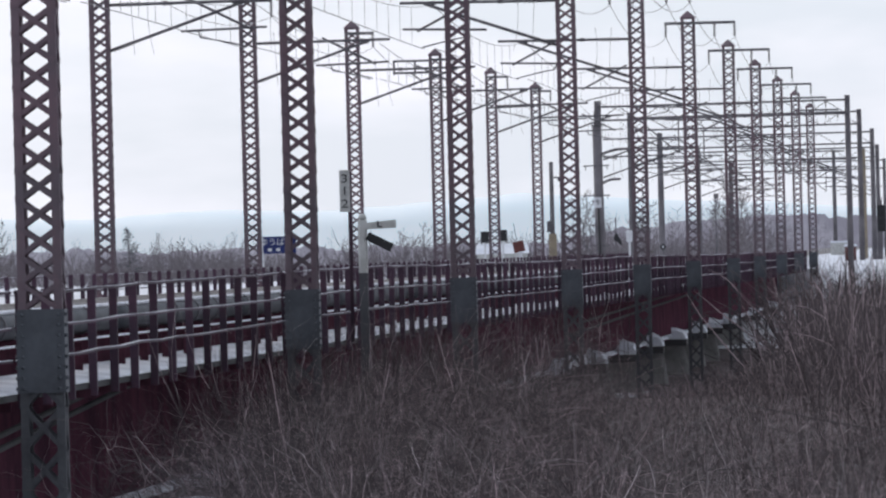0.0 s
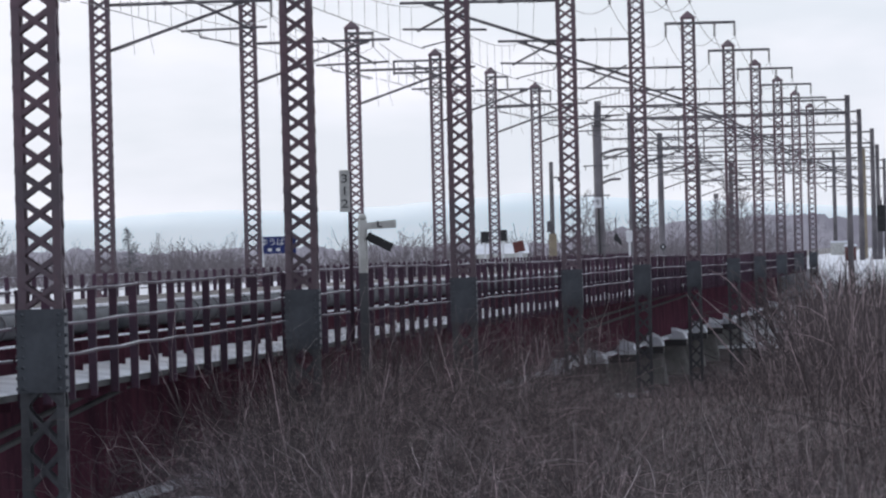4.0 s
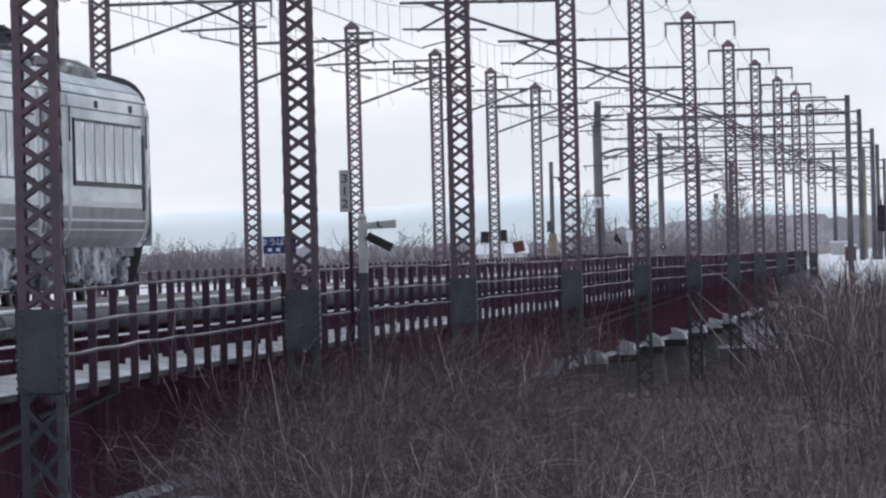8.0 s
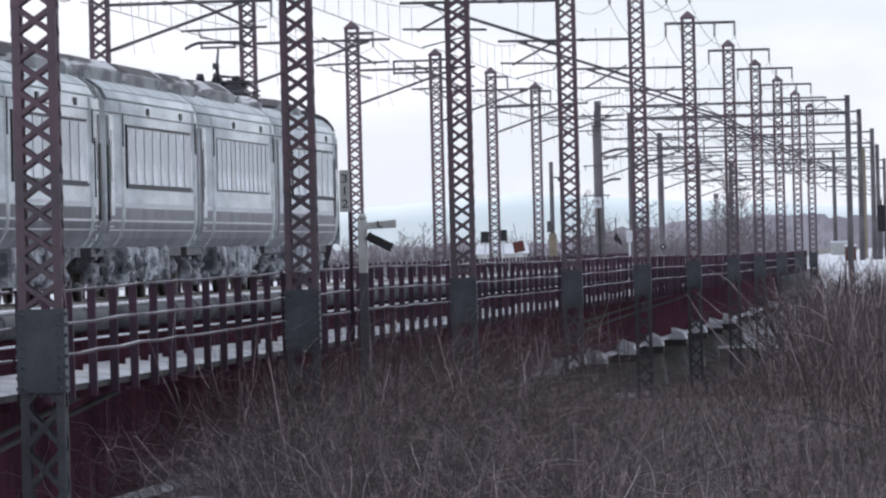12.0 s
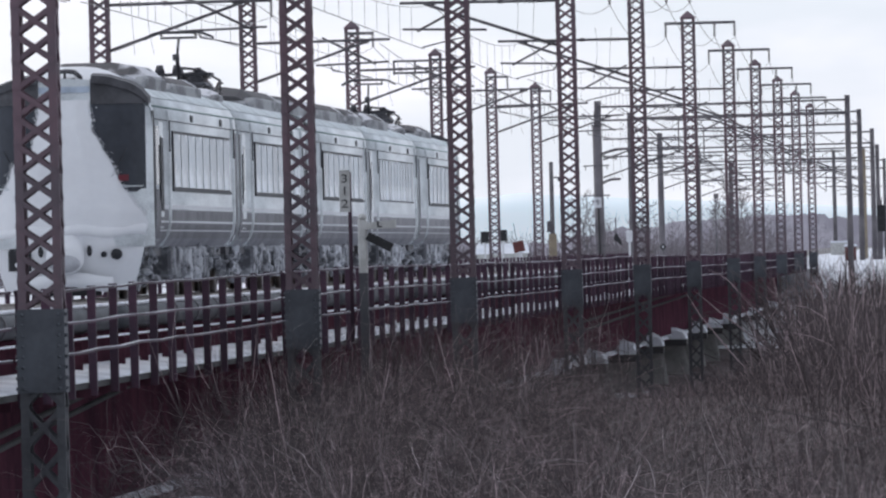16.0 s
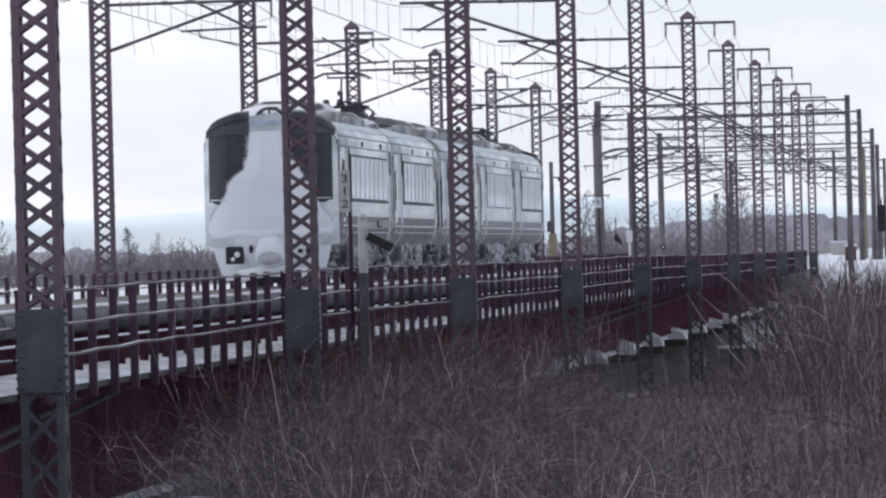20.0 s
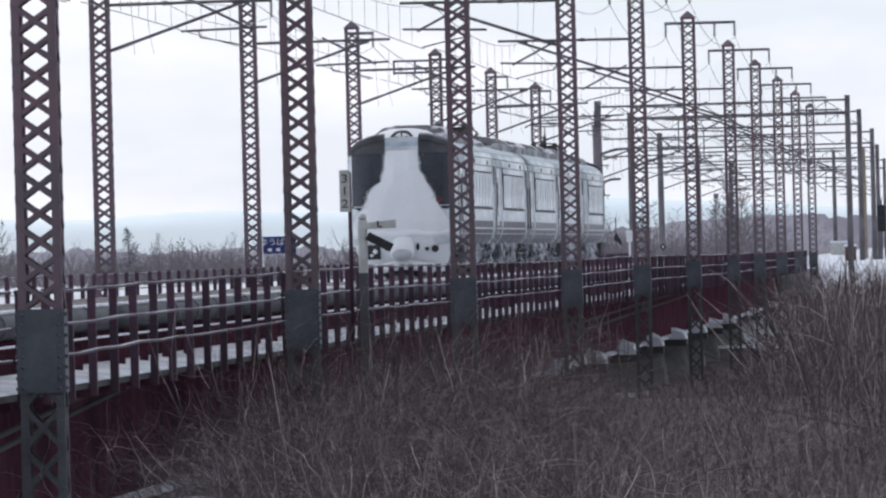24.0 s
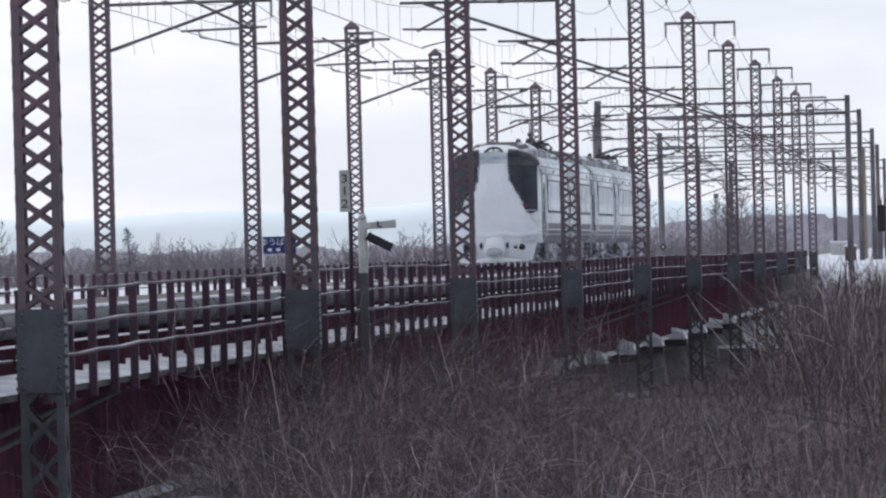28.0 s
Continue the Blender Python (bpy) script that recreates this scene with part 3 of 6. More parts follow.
def cantilever(o, side, zs=5.82, x0=0.0):
    """The arm that carries the wires over the track; side -1 reaches to the left of the line, +1 to the right."""
    a = x0 + side * MAST_W / 2
    P = lambda x, z: (x0 + side * x, 0, zs + z)
    part("stay_tube", Shape().bar((a, 0, zs), P(3.45, 0.025), 0.034, 8), STEEL_DARK, o)
    part("strut", Shape().bar((a, 0, zs - 0.93), P(2.95, 0), 0.035, 8), STEEL_DARK, o)
    part("strut_insulator", insulator(Shape(), P(0.28, -0.91), P(0.68, -0.77), 0.06), INSULATOR, o)
    part("stay_insulator", insulator(Shape(), P(0.4, 0.004), P(0.88, 0.008), 0.06), INSULATOR, o)
    part("hanger", Shape().bar(P(1.8, 0.10), P(3.1, -0.57), 0.027, 6), STEEL_DARK, o)
    part("register_tube", Shape().bar(P(1.65, -0.57), P(3.4, -0.52), 0.026, 8), STEEL_DARK, o)
    pts = [Vector(P(2.05 + 0.16 * i, -0.71 - 0.04 * math.sin(i * 0.5) - 0.0055 * i * i)) for i in range(7)]
    ring = lambda p: [p + Vector((0, 0.017 * math.cos(t), 0.017 * math.sin(t))) for t in np.linspace(0, 2 * math.pi, 7)[:-1]]
    part("steady_arm", Shape().loft([ring(p) for p in pts], caps=True), STEEL_DARK, o)
    for x, lean in ((0.62, 0.03), (1.02, -0.05)):
        q = [Vector(P(x + lean * math.sin(t * 3.1) + 0.08 * t * t, 0.30 - 1.32 * t)) for t in np.linspace(0, 1, 7)]
        sh = Shape()
        for u, w in zip(q[:-1], q[1:]):
            sh.bar(u, w, 0.006, 4, caps=False)
        part("hanging_lead", sh, WIRE, o, "thin lead hanging past the arm")
    for x in (1.35, 2.75):
        part("clamp", Shape().bar(P(x - 0.05, 0.01), P(x + 0.05, 0.012), 0.05, 8), STEEL_DARK, o)
    part("steady_clip", Shape().bar(pts[0], P(2.0, -0.56), 0.016, 6), STEEL_DARK, o)


def mast(s, v, z0, z1, plate, arm_side, feeder, label):
    o = thing("catenary_mast", stand(s, v), label, "catenary mast", "lattice catenary masts")
    if not MASTS:
        MASTS["near"] = mast_meshes(0.15, 7.2, 0.245, POLE_RED)
        MASTS["foot"] = mast_meshes(GROUND_Z - 1.7, 0.15, 0.37, POLE_GREEN)
        MASTS["far"] = mast_meshes(-0.55, 6.98, 0.245, POLE_RED)
        w = MAST_W / 2
        MASTS["plate"] = Shape().box(-w - 0.015, w + 0.015, -0.007, 0.007, -0.54, 0.21).mesh("gusset_plate", PLATE_GREY)
        MASTS["side_plate"] = Shape().box(-0.006, 0.006, -0.19, 0.19, -0.54, 0.21).mesh("side_plate", PLATE_GREY)
        MASTS["bolt"] = Shape().bar((0, 0, 0), (0, -0.022, 0), 0.016, 6).mesh("bolt", PLATE_GREY)
        MASTS["side_bolt"] = Shape().bar((0, 0, 0), (0.022, 0, 0), 0.017, 6).mesh("side_bolt", PLATE_GREY)
    face, angle, cap = MASTS["near" if plate else "far"]
    for k in range(4):
        r = pose(0, 0, 0, 0, 0, 90 * k)
        part("corner_angle", angle, None, o, m=r)
        part("lattice", face, None, o, m=r)
        if plate:
            part("foot_angle", MASTS["foot"][1], None, o, "grey-green painted mast foot", r)
            part("foot_lattice", MASTS["foot"][0], None, o, "grey-green painted braces", r)
    part("cap", cap, None, o)
    if plate:
        w = MAST_W / 2
        for y in (-1, 1):
            q = part("gusset_plate", MASTS["plate"], None, o, "blue-grey bolted steel plate", pose(0, y * (w + 0.022), 0))
            if y < 0 and s < 170:
                for x in (-w + 0.036, w - 0.036):
                    for i in range(8):
                        part("bolt", MASTS["bolt"], None, q, m=pose(x, -0.008, -0.50 + 0.095 * i))
        for x in (-1, 1):
            q = part("side_plate", MASTS["side_plate"], None, o, m=pose(x * (w + 0.007), 0, 0))
            if s < 110:
                for i in range(8):
                    part("bolt", MASTS["side_bolt"], None, q, m=pose(x * 0.006, -0.16, -0.50 + 0.095 * i, 0, 0, 0 if x > 0 else 180))
    if arm_side:
        cantilever(o, arm_side)
    if feeder:
        zc = z1 - 0.12
        l, r = (-0.67, 1.38) if feeder > 0 else (-0.16, 0.63)
        part("crossarm", Shape().box(l, r, -0.27, -0.215, zc - 0.04, zc + 0.04, 0.01), STEEL_DARK, o)
        for x in ((l + 0.03, 0.77, r - 0.03) if feeder > 0 else (r - 0.03,)):
            part("insulator", insulator(Shape(), (x, -0.243, zc - 0.04), (x, -0.243, zc - 0.40), 0.056), INSULATOR, o)
    return o


MASTS = {}
for i, s in enumerate(NEAR_POLES):
    mast(s, V_NEAR, GROUND_Z - 0.2, 7.2, True, -1, 1, "tall red-brown lattice catenary mast with grey gusset plate")
for i, s in enumerate(FAR_POLES):
    o = mast(s, V_FAR, -0.55, 6.98, False, 1, -1, "slender red-brown lattice catenary mast beyond the far track")
    if i == 4:
        # a bracket frame on its outer side
        for z in (6.84, 6.46):
            part("bracket_bar", Shape().box(-1.36, -0.2, -0.03, 0.03, z - 0.035, z + 0.035, 0.008), STEEL_DARK, o)
        for x in (-1.34, -0.66):
            part("bracket_upright", Shape().box(x - 0.03, x + 0.03, -0.045, -0.031, 6.40, 6.86), STEEL_DARK, o)
        part("bracket_insulator", insulator(Shape(), (-0.80, 0, 6.46), (-0.45, 0, 6.18), 0.05, 5), INSULATOR, o)


# ---------- overhead wires ----------
def catenary(v, poles):
    o = thing("overhead_wires", pose(0, 0, 0), "sagging messenger wire, droppers and contact wire over the track", "overhead wires", "overhead wire sets")
    mess, cont = Shape(), Shape()
    for a, b in zip(poles[:-1], poles[1:]):
        pts = []
        n = 10
        for i in range(n + 1):
            t = i / n
            s = a + (b - a) * t
            pts.append((line(s, v + 0.12 * math.cos(math.pi * t), 5.76 - 0.30 * 4 * t * (1 - t)), line(s, v + 0.12 * math.cos(math.pi * t), 4.88)))
        for (p, c), (q, d) in zip(pts[:-1], pts[1:]):
            mess.bar(p, q, 0.008, 4, caps=False)
            cont.bar(c, d, 0.009, 4, caps=False)
        for p, c in pts[1:-1]:
            part("dropper", Shape().bar(p, c, 0.0045, 3, caps=False), WIRE, o)
    part("messenger_wire", mess, WIRE, o)
    part("contact_wire", cont, WIRE, o)


def feeder(v, z, poles, sag):
    sh = Shape()
    for a, b in zip(poles[:-1], poles[1:]):
        pts = [line(a + (b - a) * i / 8, v, z - sag * 4 * (i / 8) * (1 - i / 8)) for i in range(9)]
        for p, q in zip(pts[:-1], pts[1:]):
            sh.bar(p, q, 0.008, 4, caps=False)
    solid("feeder_wire", sh, WIRE, "sagging feeder wire between the masts", "wire", "feeder wires")


catenary(TRACKS[1] - 0.2, NEAR_POLES + [392, 440, 488])
catenary(TRACKS[0], [-98, -54] + FAR_POLES + [277, 311.6, 361, 419, 470])
for v, z in ((V_NEAR - 0.64, 6.68), (V_NEAR + 0.77, 6.68), (V_NEAR + 1.35, 6.68)):
    feeder(v, z, NEAR_POLES, 0.6)
feeder(V_FAR + 0.60, 6.46, FAR_POLES, 0.55)


# pairs of pipes that come down from the walkway to the ground
for (s0, z0), (s1, z1) in (((-92.0, -1.32), (-66.0, -0.71)), ((-92.0, -1.19), (-66.0, -0.58)), ((60.0, -1.33), (156.0, -0.876)), ((66.0, -1.10), (159.3, -0.678))):
    o = Shape()
    n = 12
    ring = lambda s, z: [line(s, 5.2 + 0.032 * math.cos(t), z + 0.032 * math.sin(t)) for t in np.linspace(0, 2 * math.pi, 9)[:-1]]
    o.loft([ring(s0 + (s1 - s0) * i / n, z0 + (z1 - z0) * i / n) for i in range(n + 1)], caps=True)
    solid("service_pipe", o, WALK_CONCRETE, "thin dark service pipe slung along the girder", "pipe", "slung pipes")


def snow_bank():
    """A ragged drift of snow under the near end of the bridge."""
    sh = Shape()
    rows = []
    for s in np.linspace(-104, -42, 63):
        row = []
        for v in np.linspace(4.75, 8.0, 14):
            edge = min(1.0, (s + 104) / 5, (-42 - s) / 12) * max(0.0, math.sin(math.pi * (v - 4.75) / 3.25)) ** 0.6
            crest = float(np.interp(s, [-104, -88, -76, -70, -66, -60, -52, -42], [0.8, 0.78, 0.66, 0.50, 0.35, 0.22, 0.12, 0.05]))
            bump = 0.22 * noise.noise(Vector((s * 0.35, v * 0.7, 2))) + 0.12 * noise.noise(Vector((s * 0.9, v * 1.8, 5)))
            row.append(line(s, v, GROUND_Z - 0.15 + max(0.0, edge) * (crest + bump)))
        rows.append(row)
    sh.loft(rows, closed=False)
    solid("snow_bank", sh, SNOW, "ragged bank of snow beneath the end of the bridge", "snow bank", kind="structure")


snow_bank()

# lumps of snow along the girder's foot
def snow_lump(s, v, z, size, seed):
    q = random.Random(seed)
    sh = Shape()
    rings = []
    for t in np.linspace(0.02, 1, 5):
        k = math.cos(t * math.pi / 2) ** 0.6 + 0.03
        rings.append([(size * k * math.cos(a) * q.uniform(0.7, 1.2), size * 2.2 * k * math.sin(a) * q.uniform(0.7, 1.2), size * 1.1 * t * q.uniform(0.85, 1.1)) for a in np.linspace(0, 2 * math.pi, 10)[:-1]])
    sh.loft(rings, caps=True)
    solid("snow_lump", sh, SNOW, "lump of snow lodged at the girder's foot", "snow lump", "snow lumps", m=stand(s, v, z))


lump_rng = random.Random(9)
for i in range(14):
    snow_lump(66 + 2.1 * i + (22 if i > 8 else 0) + lump_rng.uniform(-0.6, 0.6), 4.66 + lump_rng.uniform(-0.02, 0.04), -2.19, lump_rng.uniform(0.13, 0.30), i)


# ---------- gantries beyond the bridge ----------
def concrete_pole(o, x, top, r=0.15):
    part("pole", Shape().bar((x, 0, GROUND_Z), (x, 0, top), r, 14, r * 0.8), POLE_CONCRETE, o)


def gantry(s, v0, v1, top0, top1, zb):
    """Two concrete poles and a light lattice beam across the tracks."""
    o = thing("catenary_gantry", stand(s), "grey concrete gantry with a light truss beam across the tracks", "catenary gantry", "gantries beyond the bridge")
    concrete_pole(o, v0, top0, 0.19)
    concrete_pole(o, v1, top1)
    for z in (zb, zb - 0.62):
        part("beam_chord", Shape().bar((v0, -0.2, z), (v1, -0.2, z + 0.05), 0.045, 6), STEEL_DARK, o)
    n = 12
    for i in range(n):
        x, y = v0 + (v1 - v0) * i / n, v0 + (v1 - v0) * (i + 1) / n
        a, b = (zb, zb - 0.62) if i % 2 else (zb - 0.62, zb)
        part("beam_brace", Shape().bar((x, -0.2, a), (y, -0.2, b), 0.018, 5), STEEL_DARK, o)
    for x in (4.1, 0.6):
        part("drop_post", Shape().bar((x, -0.2, zb - 0.62), (x, -0.2, zb - 2.1), 0.03, 6), STEEL_DARK, o)
        part("register_tube", Shape().bar((x, -0.2, zb - 1.6), (x - 1.6, -0.2, zb - 1.45), 0.028, 6), STEEL_DARK, o)
        part("brace", Shape().bar((x, -0.2, zb - 2.2), (x - 1.5, -0.2, zb - 0.9), 0.028, 6), STEEL_DARK, o)
    return o


GANTRIES = [(311.6, 8.3, 7.36, 7.34), (361.0, 8.38, 7.4, 7.28), (419.0, 8.66, 6.95, 6.9), (520.0, 8.5, 6.95, 6.9), (640.0, 8.5, 7.0, 6.9)]
for s, v1, t0, t1 in GANTRIES:
    o = gantry(s, -3.07, v1, t0, t1, t0 - 0.28)
    cantilever(o, 1, 4.8, -3.07)
    cantilever(o, 1, 5.6, -3.07)
    cantilever(o, -1, 4.8, v1)


# ---------- signs beside the track ----------
def lettering(text, size, mat, parent, m, name="lettering"):
    """Built-in font turned into a thin mesh."""
    cu = bpy.data.curves.new(name, "FONT")
    cu.body, cu.size, cu.extrude, cu.align_x, cu.align_y = text, size, 0.003, "CENTER", "CENTER"
    tmp = new(name, cu)
    dg = bpy.context.evaluated_depsgraph_get()
    me = bpy.data.meshes.new_from_object(tmp.evaluated_get(dg))
    bpy.data.objects.remove(tmp)
    me.materials.clear()
    me.materials.append(mat)
    return part(name, me, None, parent, m=m)


def number_board():
    """White board with three black figures on a thin post, clamped to the fence."""
    o = thing("number_board", stand(-37.5, 5.95, 0.152) @ Matrix.Scale(0.765, 4), "white upright board with black figures on a dark post", "track sign")
    part("post", Shape().bar((0.075, 0.03, -0.95), (0.075, 0.03, 2.12), 0.038, 8), RUST_RED, o)
    b = part("board", Shape().box(-0.105, 0.085, -0.022, -0.002, 1.40, 2.16, 0.006), WHITE_PAINT, o)
    for ch, z in (("3", 2.0), ("1", 1.775), ("2", 1.545)):
        lettering(ch, 0.215, BLACK_PAINT, b, pose(-0.01, -0.027, z, 90, 0, 0) @ Matrix.Diagonal((1.28, 1, 1, 1)), "figure")
    return o


def wing_signal():
    """White post with a level arm and a black drooping arm."""
    o = thing("signal_post", stand(-33.8, 5.97, 0.155) @ Matrix.Scale(0.765, 4), "white post with a white arm and a drooping black arm", "track signal")
    part("post", Shape().box(-0.085, 0.085, -0.075, 0.075, 0.28, 1.28, 0.03), WHITE_PAINT, o)
    part("post_foot", Shape().box(-0.08, 0.08, -0.07, 0.07, -3.5, 0.28), POLE_GREEN, o, "dark stained lower post")
    part("post_cap", Shape().bar((0, 0, 1.28), (0, 0, 1.38), 0.09, 10, 0.05), WHITE_PAINT, o)
    part("arm", Shape().add([(x, y, z) for y in (-0.12, -0.06) for x, z in ((0.0, 1.08), (0.63, 1.0 + 0.10), (0.63, 1.0 + 0.255), (0.0, 1.2))], [(0, 1, 2, 3), (7, 6, 5, 4), (0, 4, 5, 1), (1, 5, 6, 2), (2, 6, 7, 3), (3, 7, 4, 0)]), WHITE_PAINT, o)
    part("arm_bracket", Shape().box(0.28, 0.31, -0.135, -0.12, 1.12, 1.24).box(0.31, 0.37, -0.135, -0.12, 1.12, 1.14), BLACK_PAINT, o)
    part("drooping_arm", Shape().add([(x, y, z) for y in (-0.11, -0.05) for x, z in ((0.05, 0.90), (0.50, 0.66), (0.58, 0.80), (0.13, 1.035))], [(0, 1, 2, 3), (7, 6, 5, 4), (0, 4, 5, 1), (1, 5, 6, 2), (2, 6, 7, 3), (3, 7, 4, 0)]), BLACK_PAINT, o, "black arm hanging at a slant")
    return o


def river_sign():
    """Blue name board with white kana on a white post beyond the far track."""
    o = thing("river_name_sign", stand(79.0, -2.7, 0.17) @ Matrix.Scale(0.755, 4), "blue board with white kana on a white post", "name sign")
    part("post", Shape().bar((-0.34, 0, -0.8), (-0.34, 0, 1.3), 0.045, 10), SIGN_WHITE, o)
    b = part("board", Shape().box(-0.52, 0.75, -0.035, -0.01, 0.72, 1.27, 0.01), BLUE_SIGN, o)
    lettering("ゆうばり", 0.27, SIGN_WHITE, b, pose(0.115, -0.040, 1.075, 90, 0, 0), "kana")
    for x in (-0.17, 0.10):
        part("small_writing_bar", Shape().box(x, x + 0.13, -0.042, -0.036, 0.79, 0.89), SIGN_WHITE, b)
    return o


number_board()
wing_signal()
river_sign()


# ---------- small things beyond the tracks ----------
def white_house():
    o = thing("low_building", pose(7.0, 1300, GROUND_Z) @ Matrix.Scale(0.87, 4), "low white building with a snowy roof, far off", "building")
    part("wall", Shape().box(-3.4, 3.4, 0, 6, -0.2, 3.2), WHITE_PAINT, o)
    part("roof", Shape().add([(-3.7, -0.4, 3.2), (3.7, -0.4, 3.2), (3.7, 6.4, 3.2), (-3.7, 6.4, 3.2), (-3.5, 3, 4.55), (3.5, 3, 4.55)], [(3, 2, 1, 0), (0, 1, 5, 4), (2, 3, 4, 5), (1, 2, 5), (3, 0, 4)]), SNOW, o, "snow-covered pitched roof")
    for x in (-2.0, 0.3, 2.1):
        w = part("window", Shape().box(x - 0.5, x + 0.5, -0.04, 0.0, 1.2, 2.2), WHITE_PAINT, o)
        part("pane", Shape().box(x - 0.42, x + 0.42, -0.05, -0.041, 1.28, 2.12), GLASS_DARK, w)


def back_of_signal(x, z, d=450.0):
    """A dark square signal seen from behind on a pale post."""
    o = thing("signal_box_head", pose(x, d, 0), "dark square signal head on a pale post, from behind", "track signal", "signal heads")
    part("post", Shape().bar((0, 0.05, GROUND_Z), (0, 0.05, z), 0.04, 8), SIGN_WHITE, o)
    h = part("head", Shape().box(-0.17, 0.17, -0.05, 0.05, z - 0.23, z + 0.23, 0.02), BLACK_PAINT, o)
    part("hood", Shape().bar((0, 0.05, z), (0, 0.35, z), 0.12, 12), BLACK_PAINT, h)


def red_target():
    o = thing("red_target", pose(3.1, 450, 0), "tilted dull red square plate on a white post", "track sign")
    part("post", Shape().bar((0.05, 0.05, GROUND_Z), (0.05, 0.05, 0.6), 0.10, 8), SIGN_WHITE, o)
    part("plate", Shape().box(-0.26, 0.26, -0.02, 0.02, -0.26, 0.26, 0.01), RED_PAINT, o, m=pose(0, 0, 0.80, 0, -12, 0) @ Matrix.Scale(0.87, 4))
    part("whip", Shape().bar((-0.05, 0.04, 0.9), (-0.20, 0.04, 1.75), 0.012, 5), STEEL_DARK, o)


def utility_pole():
    o = thing("utility_pole", pose(5.2, 520, 0) @ Matrix.Scale(0.87, 4), "grey concrete pole with a pale cabinet at its foot", "pole")
    part("pole", Shape().bar((0, 0, GROUND_Z), (0, 0, 5.5), 0.15, 12, 0.11), POLE_CONCRETE, o)
    part("bracket", Shape().box(0.1, 0.42, -0.05, 0.05, 4.62, 4.70).box(0.34, 0.46, -0.08, 0.08, 4.45, 4.68), STEEL_DARK, o)
    part("switch_box", Shape().box(-0.30, -0.08, -0.14, 0.14, 1.7, 2.3, 0.02), STEEL_DARK, o)
    part("cabinet", Shape().box(-0.22, 0.22, -0.26, -0.16, 0.2, 1.6, 0.03), CABINET, o, "tan cabinet")


def lamp_mast():
    o = thing("platform_lamp", pose(12.93, 520, 0) @ Matrix.Scale(0.87, 4), "thin dark lamp mast with a small head", "lamp mast")
    part("mast", Shape().bar((0, 0, GROUND_Z), (0, 0, 3.3), 0.05, 8, 0.035), STEEL_DARK, o)
    part("head", Shape().box(-0.10, 0.16, -0.08, 0.08, 3.28, 3.55, 0.03), POLE_CONCRETE, o)


def relay_box():
    o = thing("relay_box", pose(8.82, 520, 0) @ Matrix.Scale(0.87, 4), "small white relay box on a post", "relay box")
    part("post", Shape().bar((0, 0, GROUND_Z), (0, 0, 1.1), 0.06, 8), SIGN_WHITE, o)
    part("box", Shape().box(-0.16, 0.16, -0.14, 0.14, 1.05, 1.68, 0.03), SIGN_WHITE, o)


def diamond_sign():
    o = thing("diamond_sign", pose(10.39, 520, 0) @ Matrix.Scale(0.87, 4), "small black diamond sign on a post", "track sign")
    part("post", Shape().bar((0, 0.04, GROUND_Z), (0, 0.04, 0.9), 0.03, 8), STEEL_DARK, o)
    b = part("board", Shape().add([(x, y, z) for y in (-0.02, 0.02) for x, z in ((0, -0.2), (0.2, 0), (0, 0.2), (-0.2, 0))], [(0, 1, 2, 3), (7, 6, 5, 4), (0, 4, 5, 1), (1, 5, 6, 2), (2, 6, 7, 3), (3, 7, 4, 0)]), BLACK_PAINT, o, m=pose(0, 0, 0.74))
    part("centre", Shape().box(-0.05, 0.05, -0.03, -0.021, -0.05, 0.05), SIGN_WHITE, b)


def track_cabinet(x, y, w, z1, mat, label, name="track_cabinet"):
    o = thing(name, pose(x, y, 0), label, "cabinet")
    part("body", Shape().box(-w / 2, w / 2, -0.3, 0.3, GROUND_Z, z1, 0.03), mat, o)
    part("door", Shape().box(-w / 2 + 0.06, w / 2 - 0.06, -0.315, -0.30, z1 - 0.85, z1 - 0.08), mat, o)
    part("snow_cap", Shape().box(-w / 2 - 0.03, w / 2 + 0.03, -0.33, 0.33, z1 + 0.002, z1 + 0.14, 0.05), SNOW, o, "cap of snow")


def plain_pole(x, y, z1, r, mat, label):
    o = thing("utility_pole", pose(x, y, 0), label, "pole", "poles beyond the bridge")
    part("pole", Shape().bar((0, 0, GROUND_Z), (0, 0, z1), r, 12, r * 0.75), mat, o)
    return o


def pole_signal():
    o = thing("colour_light_signal", pose(24.73, 620, 0), "dark colour light signal on a post", "track signal")
    part("post", Shape().bar((0, 0.1, GROUND_Z), (0, 0.1, 3.0), 0.07, 8), STEEL_DARK, o)
    b = part("backboard", Shape().box(-0.24, 0.24, -0.05, 0.05, 1.2, 2.7, 0.05), BLACK_PAINT, o)
    for z in (1.5, 1.95, 2.4):
        part("hood", Shape().bar((0, -0.05, z), (0, -0.28, z), 0.12, 12), BLACK_PAINT, b)
    part("ladder", Shape().bar((0.3, 0.1, GROUND_Z), (0.3, 0.1, 2.6), 0.02, 5).bar((0.5, 0.1, GROUND_Z), (0.5, 0.1, 2.6), 0.02, 5), STEEL_DARK, o)


def marker_post():
    """A thin post with a dark flap hanging askew."""
    o = thing("marker_post", pose(8.06, 512, 0), "thin grey post with a dark slanted flap", "marker post")
    part("post", Shape().bar((0, 0, GROUND_Z), (0, 0, 2.05), 0.035, 8, 0.028), POLE_CONCRETE, o)
    part("flap", Shape().add([(x, y, z) for y in (-0.06, -0.03) for x, z in ((-0.12, 1.05), (0.30, 0.72), (0.22, 1.02), (0.02, 1.38))], [(0, 1, 2, 3), (7, 6, 5, 4), (0, 4, 5, 1), (1, 5, 6, 2), (2, 6, 7, 3), (3, 7, 4, 0)]), BLACK_PAINT, o, "dark slanted flap")


